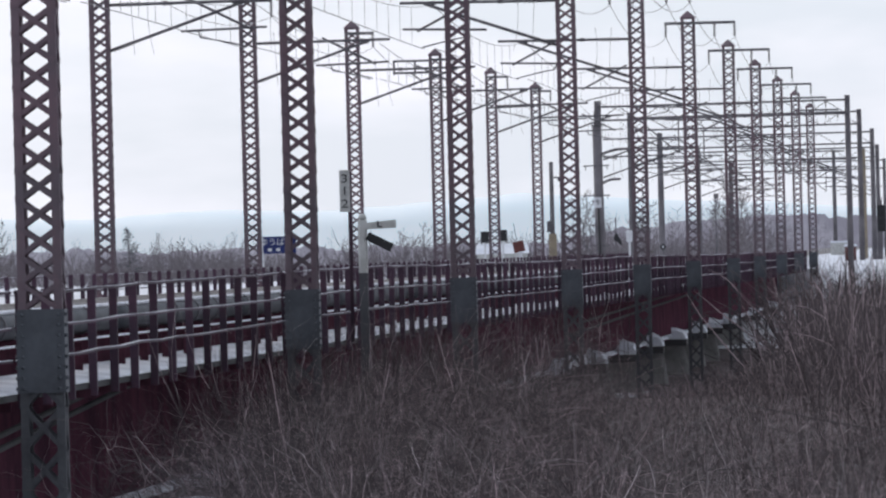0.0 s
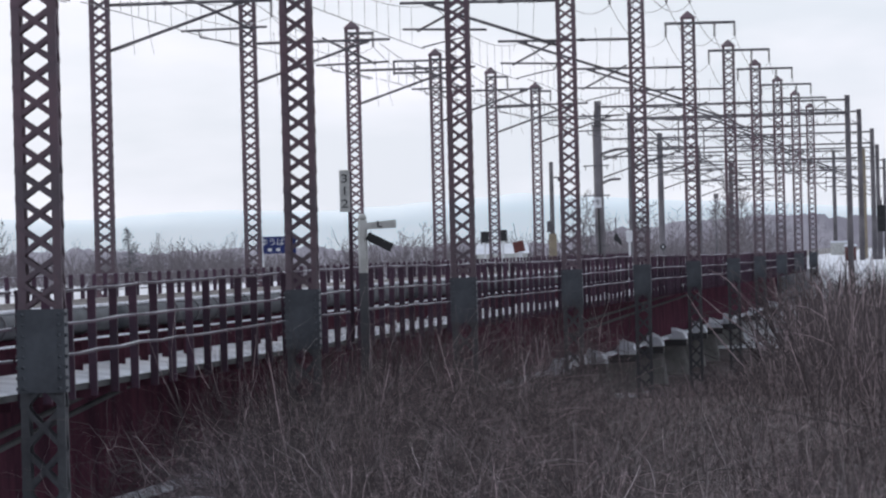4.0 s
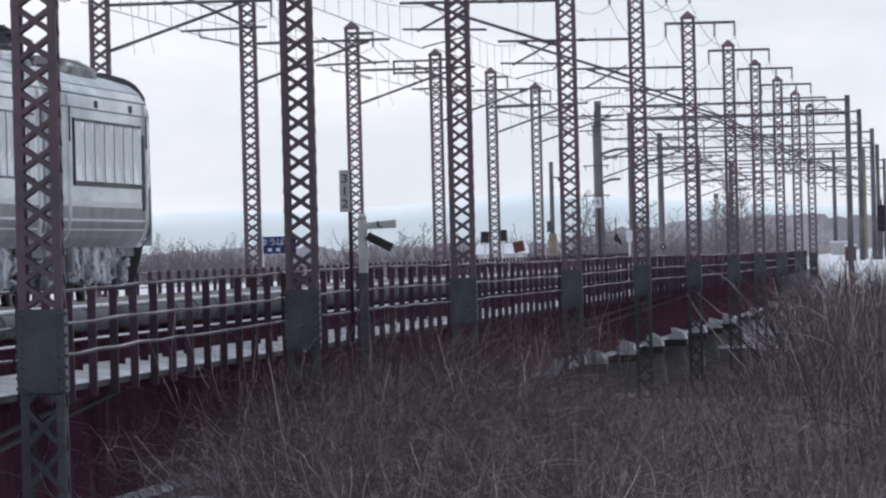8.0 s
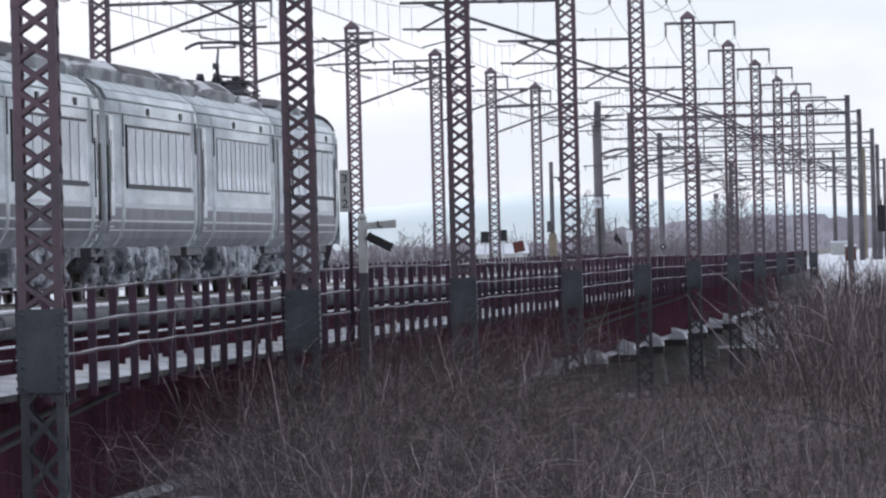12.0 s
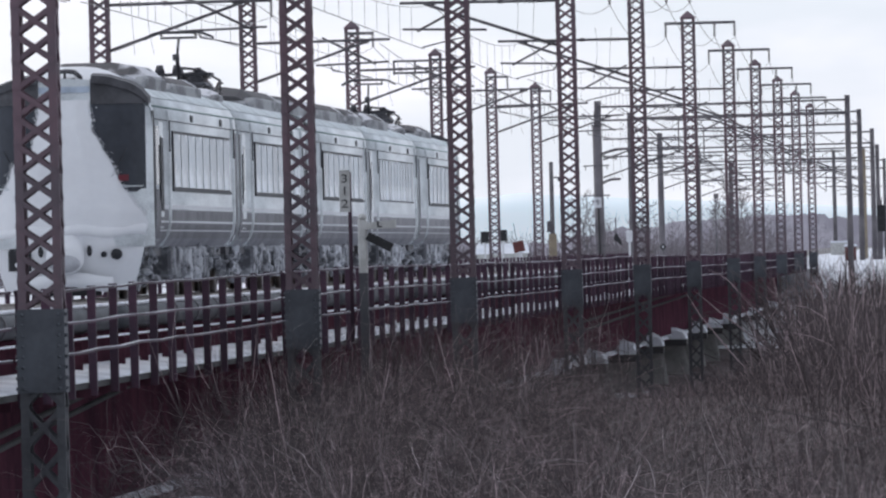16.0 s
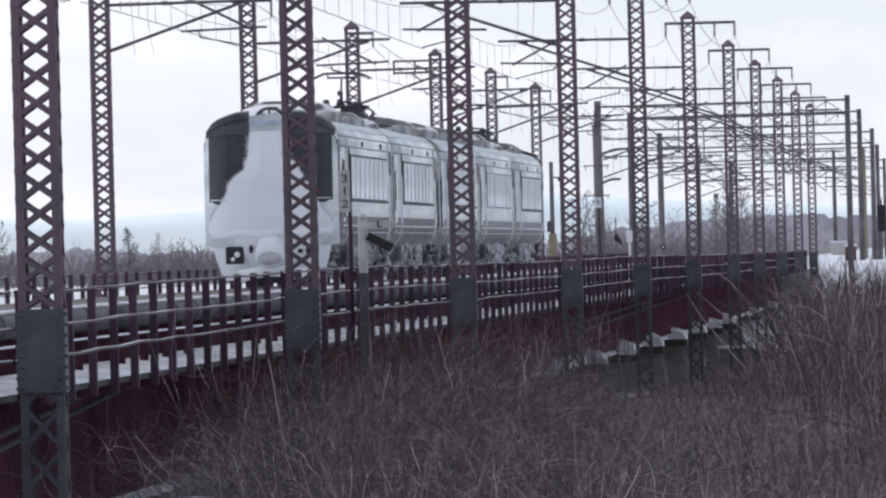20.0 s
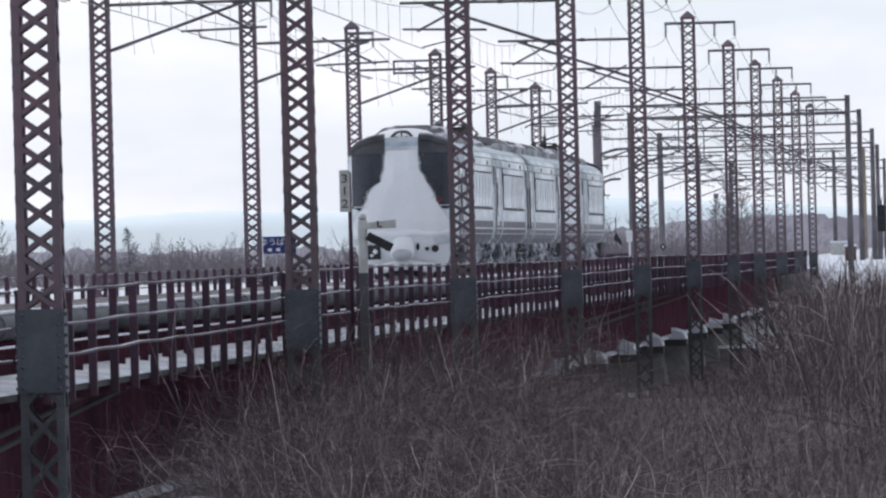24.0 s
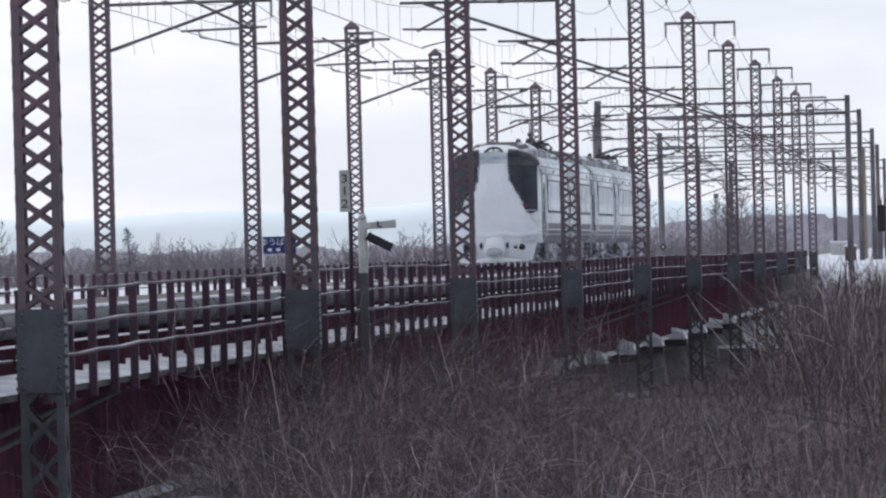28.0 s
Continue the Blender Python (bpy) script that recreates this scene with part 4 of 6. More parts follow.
def stepped_pole():
    """Thick pole with crossarms and a round plate."""
    o = thing("transformer_pole", pose(7.05, 498.0, 0) @ Matrix.Scale(0.85, 4), "stout concrete pole with small crossarms and a round plate", "pole")
    part("pole", Shape().bar((0.12, 0, GROUND_Z), (0.05, 0, 7.3), 0.27, 14, 0.24), POLE_CONCRETE, o)
    part("pole_top", Shape().bar((0.05, 0, 7.3), (0.05, 0, 8.1), 0.155, 12, 0.15), POLE_CONCRETE, o)
    part("collar", Shape().bar((0.05, 0, 7.24), (0.05, 0, 7.34), 0.30, 14), STEEL_DARK, o)
    for z in (5.16, 3.58):
        part("crossarm", Shape().box(-0.72, 0.66, -0.24, -0.18, z - 0.03, z + 0.03), STEEL_DARK, o)
        for x in (-0.6, 0.55):
            part("pin_insulator", insulator(Shape(), (x, -0.21, z), (x, -0.21, z - 0.22), 0.05, 3), INSULATOR, o)
    rp = part("number_plate", Shape().box(-0.20, 0.20, -0.33, -0.31, 2.92, 3.48, 0.008), SIGN_WHITE, o, "white plate with a black figure")
    lettering("9", 0.42, BLACK_PAINT, rp, pose(0.0, -0.336, 3.2, 90, 0, 0), "figure")
    for z, reach in ((6.0, 1.9), (4.4, 1.1)):
        arm = Shape()
        arc = [Vector((0.15 + reach * t, -0.12, z - 0.28 + 0.30 * math.sin(min(1, 1.6 * t) * math.pi / 2))) for t in np.linspace(0, 1, 8)]
        for u, w in zip(arc[:-1], arc[1:]):
            arm.bar(u, w, 0.075, 7, 0.07)
        part("curved_arm", arm, POLE_CONCRETE, o, "thick curved bracket arm")
    part("cable_riser", Shape().bar((0.10, -0.31, GROUND_Z), (0.02, -0.31, 2.92), 0.05, 6), BLACK_PAINT, o)
    fr = Shape()
    for p, q in (((-0.75, -0.2, 0.9), (0.6, -0.2, 0.9)), ((-0.75, -0.2, 0.9), (-0.8, -0.2, 2.0)), ((-0.4, -0.2, 0.9), (-0.45, -0.2, 2.0)), ((-0.8, -0.2, 2.0), (-0.1, -0.2, 2.0)), ((-0.7, -0.2, 0.9), (0.0, -0.2, 0.1))):
        fr.bar(p, q, 0.03, 5)
    part("platform_frame", fr, STEEL_DARK, o)
    part("bushing", insulator(Shape(), (0.25, -0.1, 5.7), (1.1, -0.1, 5.5), 0.10, 7), INSULATOR, o)


CABINET = material("tan_cabinet_paint", (0.33, 0.27, 0.19), (0.24, 0.20, 0.15), 0.7, scale=2, fine=15, bump=0.1)
white_house()
back_of_signal(1.72, 1.22)
back_of_signal(2.46, 1.27)
red_target()
utility_pole()
lamp_mast()
relay_box()
diamond_sign()
stepped_pole()
marker_post()
track_cabinet(19.99, 540, 0.54, 0.42, RED_PAINT, "dull red trackside cabinet capped with snow")
track_cabinet(29.0, 800, 1.6, 0.62, WHITE_PAINT, "white trackside hut capped with snow", "track_hut")
plain_pole(26.89, 700, 6.58, 0.15, CABINET, "weathered tan wooden pole beyond the bridge")
plain_pole(30.33, 850, 7.7, 0.18, POLE_CONCRETE, "grey concrete pole beyond the bridge")
pole_signal()


# ---------- train ----------
CAR_U = [(0.15, 20.30), (20.70, 40.55), (41.60, 61.40), (61.80, 81.65), (82.05, 102.15)]
HALF = 1.40
SIDE = [(1.20, 0.84), (1.33, 0.98), (1.39, 1.20), (HALF, 1.50), (HALF, 2.90), (1.385, 3.08), (1.30, 3.27), (1.10, 3.42), (0.70, 3.55), (0.0, 3.60)]
SECTION = SIDE + [(-x, z) for x, z in reversed(SIDE[:-1])]


def side_x(z):
    return float(np.interp(z, [p[1] for p in SIDE], [p[0] for p in SIDE]))


def nose(x, z):
    """How far the cab front stands back from its foremost plane, at x across and z up."""
    a = abs(x) / HALF
    return 0.75 * max(0, a - 0.55) ** 2 / 0.2 * 0.55 + 0.16 * max(0.0, z - 1.5) ** 1.5 / 2 + 0.10 * max(0.0, 1.0 - z)


TOP = [(0.0, 3.60), (0.70, 3.55), (1.10, 3.42), (1.30, 3.27), (1.385, 3.08), (HALF, 2.90)]


def top_z(x):
    return float(np.interp(abs(x), [p[0] for p in TOP], [p[1] for p in TOP]))


def cab_front(o, L, out):
    """Cab front at the end y = out*L/2. Gives a maker of sheets that follow it, and its places."""
    e = out * L / 2
    at = lambda x, z, k=0.0: (x, e - out * (nose(x, z) - k), z)

    def sheet(x0, x1, z0, z1, k, nx=10, nz=10, mat=None, name="panel", label="", lump=0.0):
        sh = Shape()
        p, f = [], []
        fx = lambda g, z: g(z) if callable(g) else g
        fz = lambda g, x: g(x) if callable(g) else g
        for j in range(nz + 1):
            for i in range(nx + 1):
                if callable(z0) or callable(z1):
                    x = x0 + (x1 - x0) * i / nx
                    z = fz(z0, x) + (fz(z1, x) - fz(z0, x)) * j / nz
                else:
                    z = z0 + (z1 - z0) * j / nz
                    x = fx(x0, z) + (fx(x1, z) - fx(x0, z)) * i / nx
                d = k
                if lump:
                    d += lump * (noise.noise(Vector((x * 2.2, z * 2.2, out))) * 0.5 + 0.5)
                    d *= min(1.0, 0.12 + 3.2 * min(i, nx - i) / nx) * min(1.0, 0.2 + 4 * min(j + 2, nz - j) / nz)
                p.append(at(x, z, d))
        w = nx + 1
        for j in range(nz):
            for i in range(nx):
                q = (j * w + i, j * w + i + 1, (j + 1) * w + i + 1, (j + 1) * w + i)
                f.append(q if out < 0 else q[::-1])
        sh.add(p, f, True)
        return part(name, sh, mat, o, label)
    sheet(-1.395, 1.395, 0.86, lambda x: top_z(x) - 0.005, 0.0, 28, 16, mat=STAINLESS, name="cab_shell")
    return sheet, at


def clod(sh, c, rx, ry, rz, rng):
    """A rough lump of ice."""
    rings = []
    for t in (0.12, 0.38, 0.66, 0.9):
        k = math.sin(math.pi * t)
        rings.append([(c[0] + rx * k * math.cos(a) * rng.uniform(0.6, 1.3), c[1] + ry * k * math.sin(a) * rng.uniform(0.6, 1.3), c[2] + rz * (2 * t - 1) * rng.uniform(0.8, 1.2)) for a in np.linspace(0, 2 * math.pi, 8)[:-1]])
    sh.loft(rings, smooth=False, caps=True)


def train_car(k, u0, u1, windows, panto):
    L = u1 - u0
    lab = {0: "rear cab car of the silver train, nose caked in snow", 4: "leading cab car of the silver express train, frosted sides"}.get(k, "silver intermediate coach of the express train, frosted sides")
    o = thing("train_car", stand((u0 + u1) / 2), lab, "train car", "cars of the train")
    y0, y1 = -L / 2, L / 2
    BAND = STRIPE if k in (0, 1) else FROST_BAND
    a, b = (y0 + 0.75 if k == 0 else y0), (y1 - 0.75 if k == 4 else y1)
    ends = [(a, 1.0), (b, 1.0)]
    sh = Shape()
    rings = [[(x, y, z) for x, z in SECTION] for y in np.linspace(a, b, 3)]
    sh.loft(rings, closed=True, caps=True)
    for yy, ok in ((a - 0.004, k > 0), (b + 0.004, k < 4)):
        if ok:
            part("end_wall", Shape().loft([[(x * 0.93, yy, 0.95 + (z - 0.95) * 0.93) for x, z in SECTION], [(x * 0.93, yy + 0.002, 0.95 + (z - 0.95) * 0.93) for x, z in SECTION]], caps=True), GASKET, o, "dark car end")
    part("body", sh, STAINLESS, o)
    # ribbed roof sheet
    roof = Shape()
    top = [p for p in SECTION if p[1] > 3.25]
    roof.loft([[(x * 1.004, y, z + 0.012) for x, z in top] for y in (a + 0.02, b - 0.02)], closed=False)
    part("roof", roof, ROOF, o)
    for sx in (1, -1):
        # bands low on the side
        for z0, z1, mat, nm in ((1.27, 1.45, BAND, "band"), (1.12, 1.235, BAND, "band"), (0.98, 1.10, BAND, "band")):
            q = Shape()
            q.loft([[(sx * (side_x(z) + 0.004), y, z) for z in np.linspace(z0, z1, 4)] for y in (a + 0.5, b - 0.5)], closed=False)
            part(nm, q, mat, o, "grey band along the lower side")
        # Grey strip puts the shade of the side's lower curve into colour.
        q = Shape()
        q.loft([[(sx * (side_x(z) + 0.003), y, z) for z in np.linspace(0.845, 0.985, 4)] for y in (a + 0.4, b - 0.4)], closed=False)
        part("sill", q, FROST_BAND, o, "grey strip painted as shade along the foot of the side")
        for yy, ok in ((a + 0.12, k > 0), (b - 0.62, k < 4)):
            if ok:
                # Grey strip on the flat side paints in the shade of the car gap.
                q = Shape().loft([[(sx * (side_x(z) + 0.012), y, z) for z in np.linspace(0.92, 2.86, 12)] for y in (yy, yy + 0.50)], closed=False)
                part("end_recess", q, STRIPE, o, "grey strip painted as the shaded gap at the car end")
        q = Shape()
        q.bar((sx * (side_x(3.13) + 0.01), a + 0.1, 3.13), (sx * (side_x(3.13) + 0.01), b - 0.1, 3.13), 0.016, 6)
        part("rain_gutter", q, TRAIN_GREEN, o)
        for z in (1.252, 1.108):
            q = Shape().loft([[(sx * (side_x(zz) + 0.008), y, zz) for zz in (z - 0.011, z + 0.011)] for y in (a + 0.4, b - 0.4)], closed=False)
            part("pinstripe", q, SIGN_WHITE, o, "thin white stripe")
        q = Shape().loft([[(sx * (side_x(zz) + 0.005), y, zz) for zz in (1.47, 1.53)] for y in (a + 0.4, b - 0.4)], closed=False)
        part("pinstripe", q, SIGN_WHITE, o, "pale stripe over the bands")
        q = Shape().box(sx * HALF - 0.003, sx * HALF + 0.006, a + 0.1, b - 0.1, 2.905, 2.925)
        part("trim_strip", q, GASKET, o)
    for sx in (1, -1):
        w0, w1, n = windows
        w0, w1 = w0 - (u0 + u1) / 2, w1 - (u0 + u1) / 2
        x = sx * HALF
        win = part("window_band", Shape().box(min(x, x + sx * 0.008), max(x, x + sx * 0.008), w0, w1, 1.80, 2.74), GASKET, o, "long dark-framed window band")
        if k != 3:
            part("lower_frame", Shape().box(min(x, x + sx * 0.03), max(x, x + sx * 0.03), w0 - 0.12, w1 + 0.1, 1.755, 1.80), GASKET, win)
            part("upper_frame", Shape().box(min(x, x + sx * 0.012), max(x, x + sx * 0.012), w0 - 0.12, w1 + 0.1, 2.742, 2.758), GASKET, win)
            part("end_frame", Shape().box(min(x, x + sx * 0.03), max(x, x + sx * 0.03), w0 - 0.22, w0, 1.755, 2.758), GASKET, win)
        st = (w1 - w0) / n
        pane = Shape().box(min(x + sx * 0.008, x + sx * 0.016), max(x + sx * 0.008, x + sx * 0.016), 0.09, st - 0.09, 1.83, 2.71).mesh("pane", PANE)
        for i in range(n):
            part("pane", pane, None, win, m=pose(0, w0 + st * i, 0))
        # vents over the windows
        for y in (w0 + (w1 - w0) * 0.33, w0 + (w1 - w0) * 0.85):
            part("vent", Shape().box(min(x, x + sx * 0.012), max(x, x + sx * 0.012), y - 0.25, y + 0.25, 2.945, 3.06), GASKET, o)
        # doors near the ends
        for y in ((w0 - 2.6,) if k == 0 else (w1 + 1.1,) if k == 4 else (w0 - 3.0, w1 + 1.9)):
            if y - 0.5 < a or y + 0.5 > b:
                continue
            d = part("door", Shape().loft([[(sx * (side_x(z) + 0.006), yy, z) for z in np.linspace(0.95, 2.88, 10)] for yy in (y - 0.45, y + 0.45)], closed=False), STAINLESS, o, "folding side door")
            part("door_glass", Shape().box(min(x, x + sx * 0.012), max(x, x + sx * 0.012), y - 0.14, y + 0.14, 1.85, 2.65), GLASS_DARK, d)
            part("door_edge_seal", Shape().box(min(x, x + sx * 0.035), max(x, x + sx * 0.022), y - 0.50, y - 0.46, 1.60, 2.50), GASKET, d)
        # upright drip channels near the car ends
        for y in (w0 - 1.1, w1 + 0.7):
            if a + 0.15 < y < b - 0.15:
                q = Shape().loft([[(sx * side_x(z), y - 0.09, z), (sx * (side_x(z) + 0.045), y - 0.07, z), (sx * (side_x(z) + 0.045), y + 0.07, z), (sx * side_x(z), y + 0.09, z)] for z in np.linspace(0.86, 3.1, 12)], closed=False)
                part("drip_channel", q, STAINLESS, o)
                part("grab_rail", Shape().bar((sx * (side_x(2.2) + 0.05), y - 0.16, 2.40), (sx * (side_x(2.2) + 0.05), y - 0.16, 2.92), 0.013, 6), GASKET, o, "dark upright grab rail")
    # dark slits where the two halves of the train are coupled
    for edge, okk in ((b - 0.32, k == 1), (a + 0.30, k == 2)):
        if okk:
            for sx in (1, -1):
                x = sx * HALF
                part("end_slit", Shape().box(min(x, x + sx * 0.03), max(x, x + sx * 0.03), edge - 0.16, edge + 0.16, 1.25, 2.42), GASKET, o, "dark narrow slit at the car end")
                part("roof_joint", Shape().loft([[(sx * (u_x + 0.02), edge + dy, u_z + 0.02) for u_x, u_z in ((1.385, 3.08), (1.30, 3.27), (1.10, 3.42), (0.70, 3.55))] for dy in (-0.22, 0.22)], closed=False), GASKET, o, "dark roof joint")
    # underframe: equipment boxes and bogies, iced over
    rnd = random.Random(40 + k)
    y = y0 + 5.6
    while y < y1 - 6.2:
        d = rnd.uniform(0.9, 2.0)
        for sx in (1, -1):
            q = Shape().box(sx * 0.75 - 0.5, sx * 0.75 + 0.5, y, y + d, rnd.uniform(0.26, 0.40), 0.86, 0.05)
            bx = part("equipment_box", q, ICED, o, "underfloor equipment box crusted with ice")
            ice = Shape()
            for _ in range(7):
                clod(ice, (sx * rnd.uniform(1.18, 1.27), y + rnd.uniform(0.0, d), rnd.uniform(0.34, 0.82)), rnd.uniform(0.04, 0.10), rnd.uniform(0.08, 0.26), rnd.uniform(0.05, 0.16), rnd)
            tagged(part("hanging_ice", ice, ICED, bx, "grey ice crusted on the box"), kind="stuff")
            # Solid black block stands in for the shade between two boxes.
            part("gap_shade", Shape().box(min(sx * 0.7, sx * 1.1), max(sx * 0.7, sx * 1.1), y + d + 0.01, y + d + 0.10, 0.42, 0.84), GASKET, bx, "black block painted as shade between the boxes")
        y += d + rnd.uniform(0.15, 0.6)
    part("underframe", Shape().box(-1.1, 1.1, y0 + 0.5, y1 - 0.5, 0.70, 0.86), STEEL_DARK, o)
    for yb in (y0 + 3.4, y1 - 3.4):
        bg = part("bogie", Shape().box(-0.98, -0.86, yb - 1.5, yb + 1.5, 0.38, 0.60, 0.04).box(0.86, 0.98, yb - 1.5, yb + 1.5, 0.38, 0.60, 0.04).box(-0.86, 0.86, yb - 0.25, yb + 0.25, 0.45, 0.70), ICED, o, "bogie frame packed with ice")
        for yw in (yb - 1.05, yb + 1.05):
            for xw in (-0.55, 0.55):
                part("wheel", Shape().bar((xw - 0.06, yw, 0.43), (xw + 0.06, yw, 0.43), 0.43, 20), RAIL_STEEL, bg)
            for xw in (-0.92, 0.92):
                part("axle_box", Shape().box(xw - 0.11, xw + 0.11, yw - 0.17, yw + 0.17, 0.28, 0.56, 0.04), ICED, bg)
        for sx in (-1, 1):
            sh = Shape()
            for i in range(20):
                clod(sh, (sx * rnd.uniform(0.88, 1.16), yb + rnd.uniform(-2.1, 2.1), rnd.uniform(0.25, 0.84)), rnd.uniform(0.05, 0.12), rnd.uniform(0.06, 0.24), rnd.uniform(0.05, 0.16), rnd)
            tagged(part("ice_clumps", sh, ICED, bg, "ice and snow hanging on the bogie"), kind="stuff")
    # roof gear: long low air-conditioning fairings, and the pantograph
    for ya, yb, h in ROOF_UNITS[k]:
        ya, yb = ya - (u0 + u1) / 2, yb - (u0 + u1) / 2
        low = [(-1.02, 3.42), (1.02, 3.42), (1.02, 3.50 + h * 0.45), (0.98, 3.52 + h * 0.5), (-0.98, 3.52 + h * 0.5), (-1.02, 3.50 + h * 0.45)]
        q = Shape()
        q.loft([[(x * kx, yy, 3.42 + (z - 3.42) * kz) for x, z in low] for yy, kx, kz in ((ya, 0.9, 0.5), (ya + 0.25, 0.98, 0.92), (ya + 0.6, 1, 1), (yb - 0.6, 1, 1), (yb - 0.2, 0.98, 0.9), (yb, 0.9, 0.5))], smooth=False, caps=True)
        ac = part("air_conditioner", q, ROOF_UNIT, o, "long grey roof unit with a sooty, snow-patched cover")
        top = [(-0.96, 3.521), (0.96, 3.521), (0.94, 3.54 + h * 0.5), (0.74, 3.56 + h * 0.9), (0.40, 3.57 + h * 1.04), (-0.40, 3.57 + h * 1.04), (-0.74, 3.56 + h * 0.9), (-0.94, 3.54 + h * 0.5)]
        q = Shape()
        q.loft([[(x * kx, yy, 3.50 + (z - 3.50) * kz) for x, z in top] for yy, kx, kz in ((ya + 0.15, 0.9, 0.55), (ya + 0.7, 1, 1), (yb - 0.7, 1, 1), (yb - 0.15, 0.9, 0.55))], smooth=False, caps=True)
        part("cover", q, SNOWY_GEAR, ac, "dark cover patched with snow")
        q = Shape()
        q.loft([[(x * kx * 1.012, yy, 3.50 + (z - 3.50) * kz * 1.04) for x, z in top] for yy, kx, kz in ((yb - 1.3, 0.7, 1), (yb - 0.7, 1, 1), (yb - 0.14, 0.9, 0.56))], smooth=False, caps=True)
        part("end_snow", q, TRAIN_SNOW, ac, "snow caked on the unit's end")
    if panto is not None:
        py = panto - (u0 + u1) / 2
        pg = part("pantograph", Shape().box(-0.6, 0.6, py - 0.9, py + 0.9, 3.80, 3.86, 0.02), ROOF_GEAR, o, "raised single-arm pantograph")
        for x in (-0.5, 0.5):
            for y in (-0.8, 0.8):
                part("base_insulator", insulator(Shape(), (x, py + y, 3.55), (x, py + y, 3.82), 0.09, 4), INSULATOR, pg)
        part("lower_arm", Shape().bar((0, py + 0.6, 3.88), (0.05, py - 0.45, 4.34), 0.038, 8), ROOF_GEAR, pg)
        part("knuckle", Shape().bar((-0.03, py - 0.45, 4.34), (0.09, py - 0.45, 4.34), 0.06, 10), ROOF_GEAR, pg)
        part("upper_arm", Shape().bar((0.05, py - 0.45, 4.34), (0.0, py + 0.75, PANTO_TOP - 0.10), 0.026, 8), ROOF_GEAR, pg)
        for yy in (-0.16, 0.16):
            ring = lambda x, z: [(x, py + 0.75 + yy + 0.028 * math.cos(t), z + 0.028 * math.sin(t)) for t in np.linspace(0, 2 * math.pi, 7)[:-1]]
            hd = Shape().loft([ring(x, PANTO_TOP - 0.75 * max(0, abs(x) - 0.36) ** 1.5) for x in np.linspace(-0.64, 0.64, 15)], caps=True)
            part("collector_strip", hd, ROOF_GEAR, pg)
        for x in (-0.32, 0.32):
            part("head_link", Shape().bar((x, py + 0.75 - 0.17, PANTO_TOP - 0.05), (x, py + 0.75 + 0.17, PANTO_TOP - 0.05), 0.02, 6), ROOF_GEAR, pg)
        part("head_spindle", Shape().bar((-0.34, py + 0.75, PANTO_TOP - 0.10), (0.34, py + 0.75, PANTO_TOP - 0.10), 0.022, 6), ROOF_GEAR, pg)
        # switchgear behind the pantograph: a stack on insulators, a drum, a breaker box and their leads
        for x in (-0.42, 0.05, 0.46):
            for yy in (0.95, 1.45):
                part("stack_insulator", insulator(Shape(), (x, py + yy, 3.54), (x, py + yy, 4.04), 0.085, 5), INSULATOR, o)
        part("stack_plate", Shape().box(-0.56, 0.58, py + 0.80, py + 1.60, 4.02, 4.07, 0.01), ROOF_GEAR, o, "sooty plate on the insulator stack")
        for x in (-0.40, -0.08, 0.30):
            part("stack_head", Shape().bar((x, py + 1.2, 4.07), (x, py + 1.2, 4.17 + 0.06 * (x < 0)), 0.10, 10, 0.06), ROOF_GEAR, o)
        part("drum", Shape().bar((0.12, py + 1.95, 3.84), (0.12, py + 2.55, 3.84), 0.27, 18).bar((0.12, py + 1.90, 3.84), (0.12, py + 1.95, 3.84), 0.18, 14), ROOF_GEAR, o, "sooty round transformer drum")
        part("drum_cradle", Shape().box(-0.25, 0.5, py + 2.0, py + 2.5, 3.50, 3.66, 0.03), ROOF_GEAR, o)
        part("breaker_box", Shape().box(-0.62, 0.42, py + 2.85, py + 3.65, 3.50, 3.92, 0.07), ROOF_GEAR, o, "sooty breaker box on the roof")
        part("breaker_snow", Shape().box(-0.45, 0.30, py + 3.0, py + 3.6, 3.925, 3.96, 0.015), TRAIN_SNOW, o, "snow on the breaker box")
        for x, z in ((0.58, 3.95), (-0.5, 3.90)):
            part("bushing", insulator(Shape(), (x, py + 3.1, 3.56), (x, py + 3.1, z), 0.08, 4), INSULATOR, o)
        lead = [(0.1, 0.75, 3.9), (0.0, 1.2, 4.17), (0.3, 2.0, 4.14), (0.58, 3.1, 3.95), (0.4, 4.0, 3.72), (0.4, 5.2, 3.68)]
        sh = Shape()
        for u, w in zip(lead[:-1], lead[1:]):
            sh.bar((u[0], py + u[1], u[2]), (w[0], py + w[1], w[2]), 0.025, 6)
        part("roof_lead", sh, ROOF_GEAR, o, "high-voltage lead along the roof")
    # end walls and gangway
    if k < 4:
        part("gangway", Shape().box(-0.62, 0.62, y1, y1 + (1.04 if k == 1 else 0.38), 0.95, 3.1, 0.05), GASKET, o, "black rubber gangway bellows")
    if k == 0:
        cab(o, L, -1)
    if k == 4:
        cab(o, L, 1)
    return o


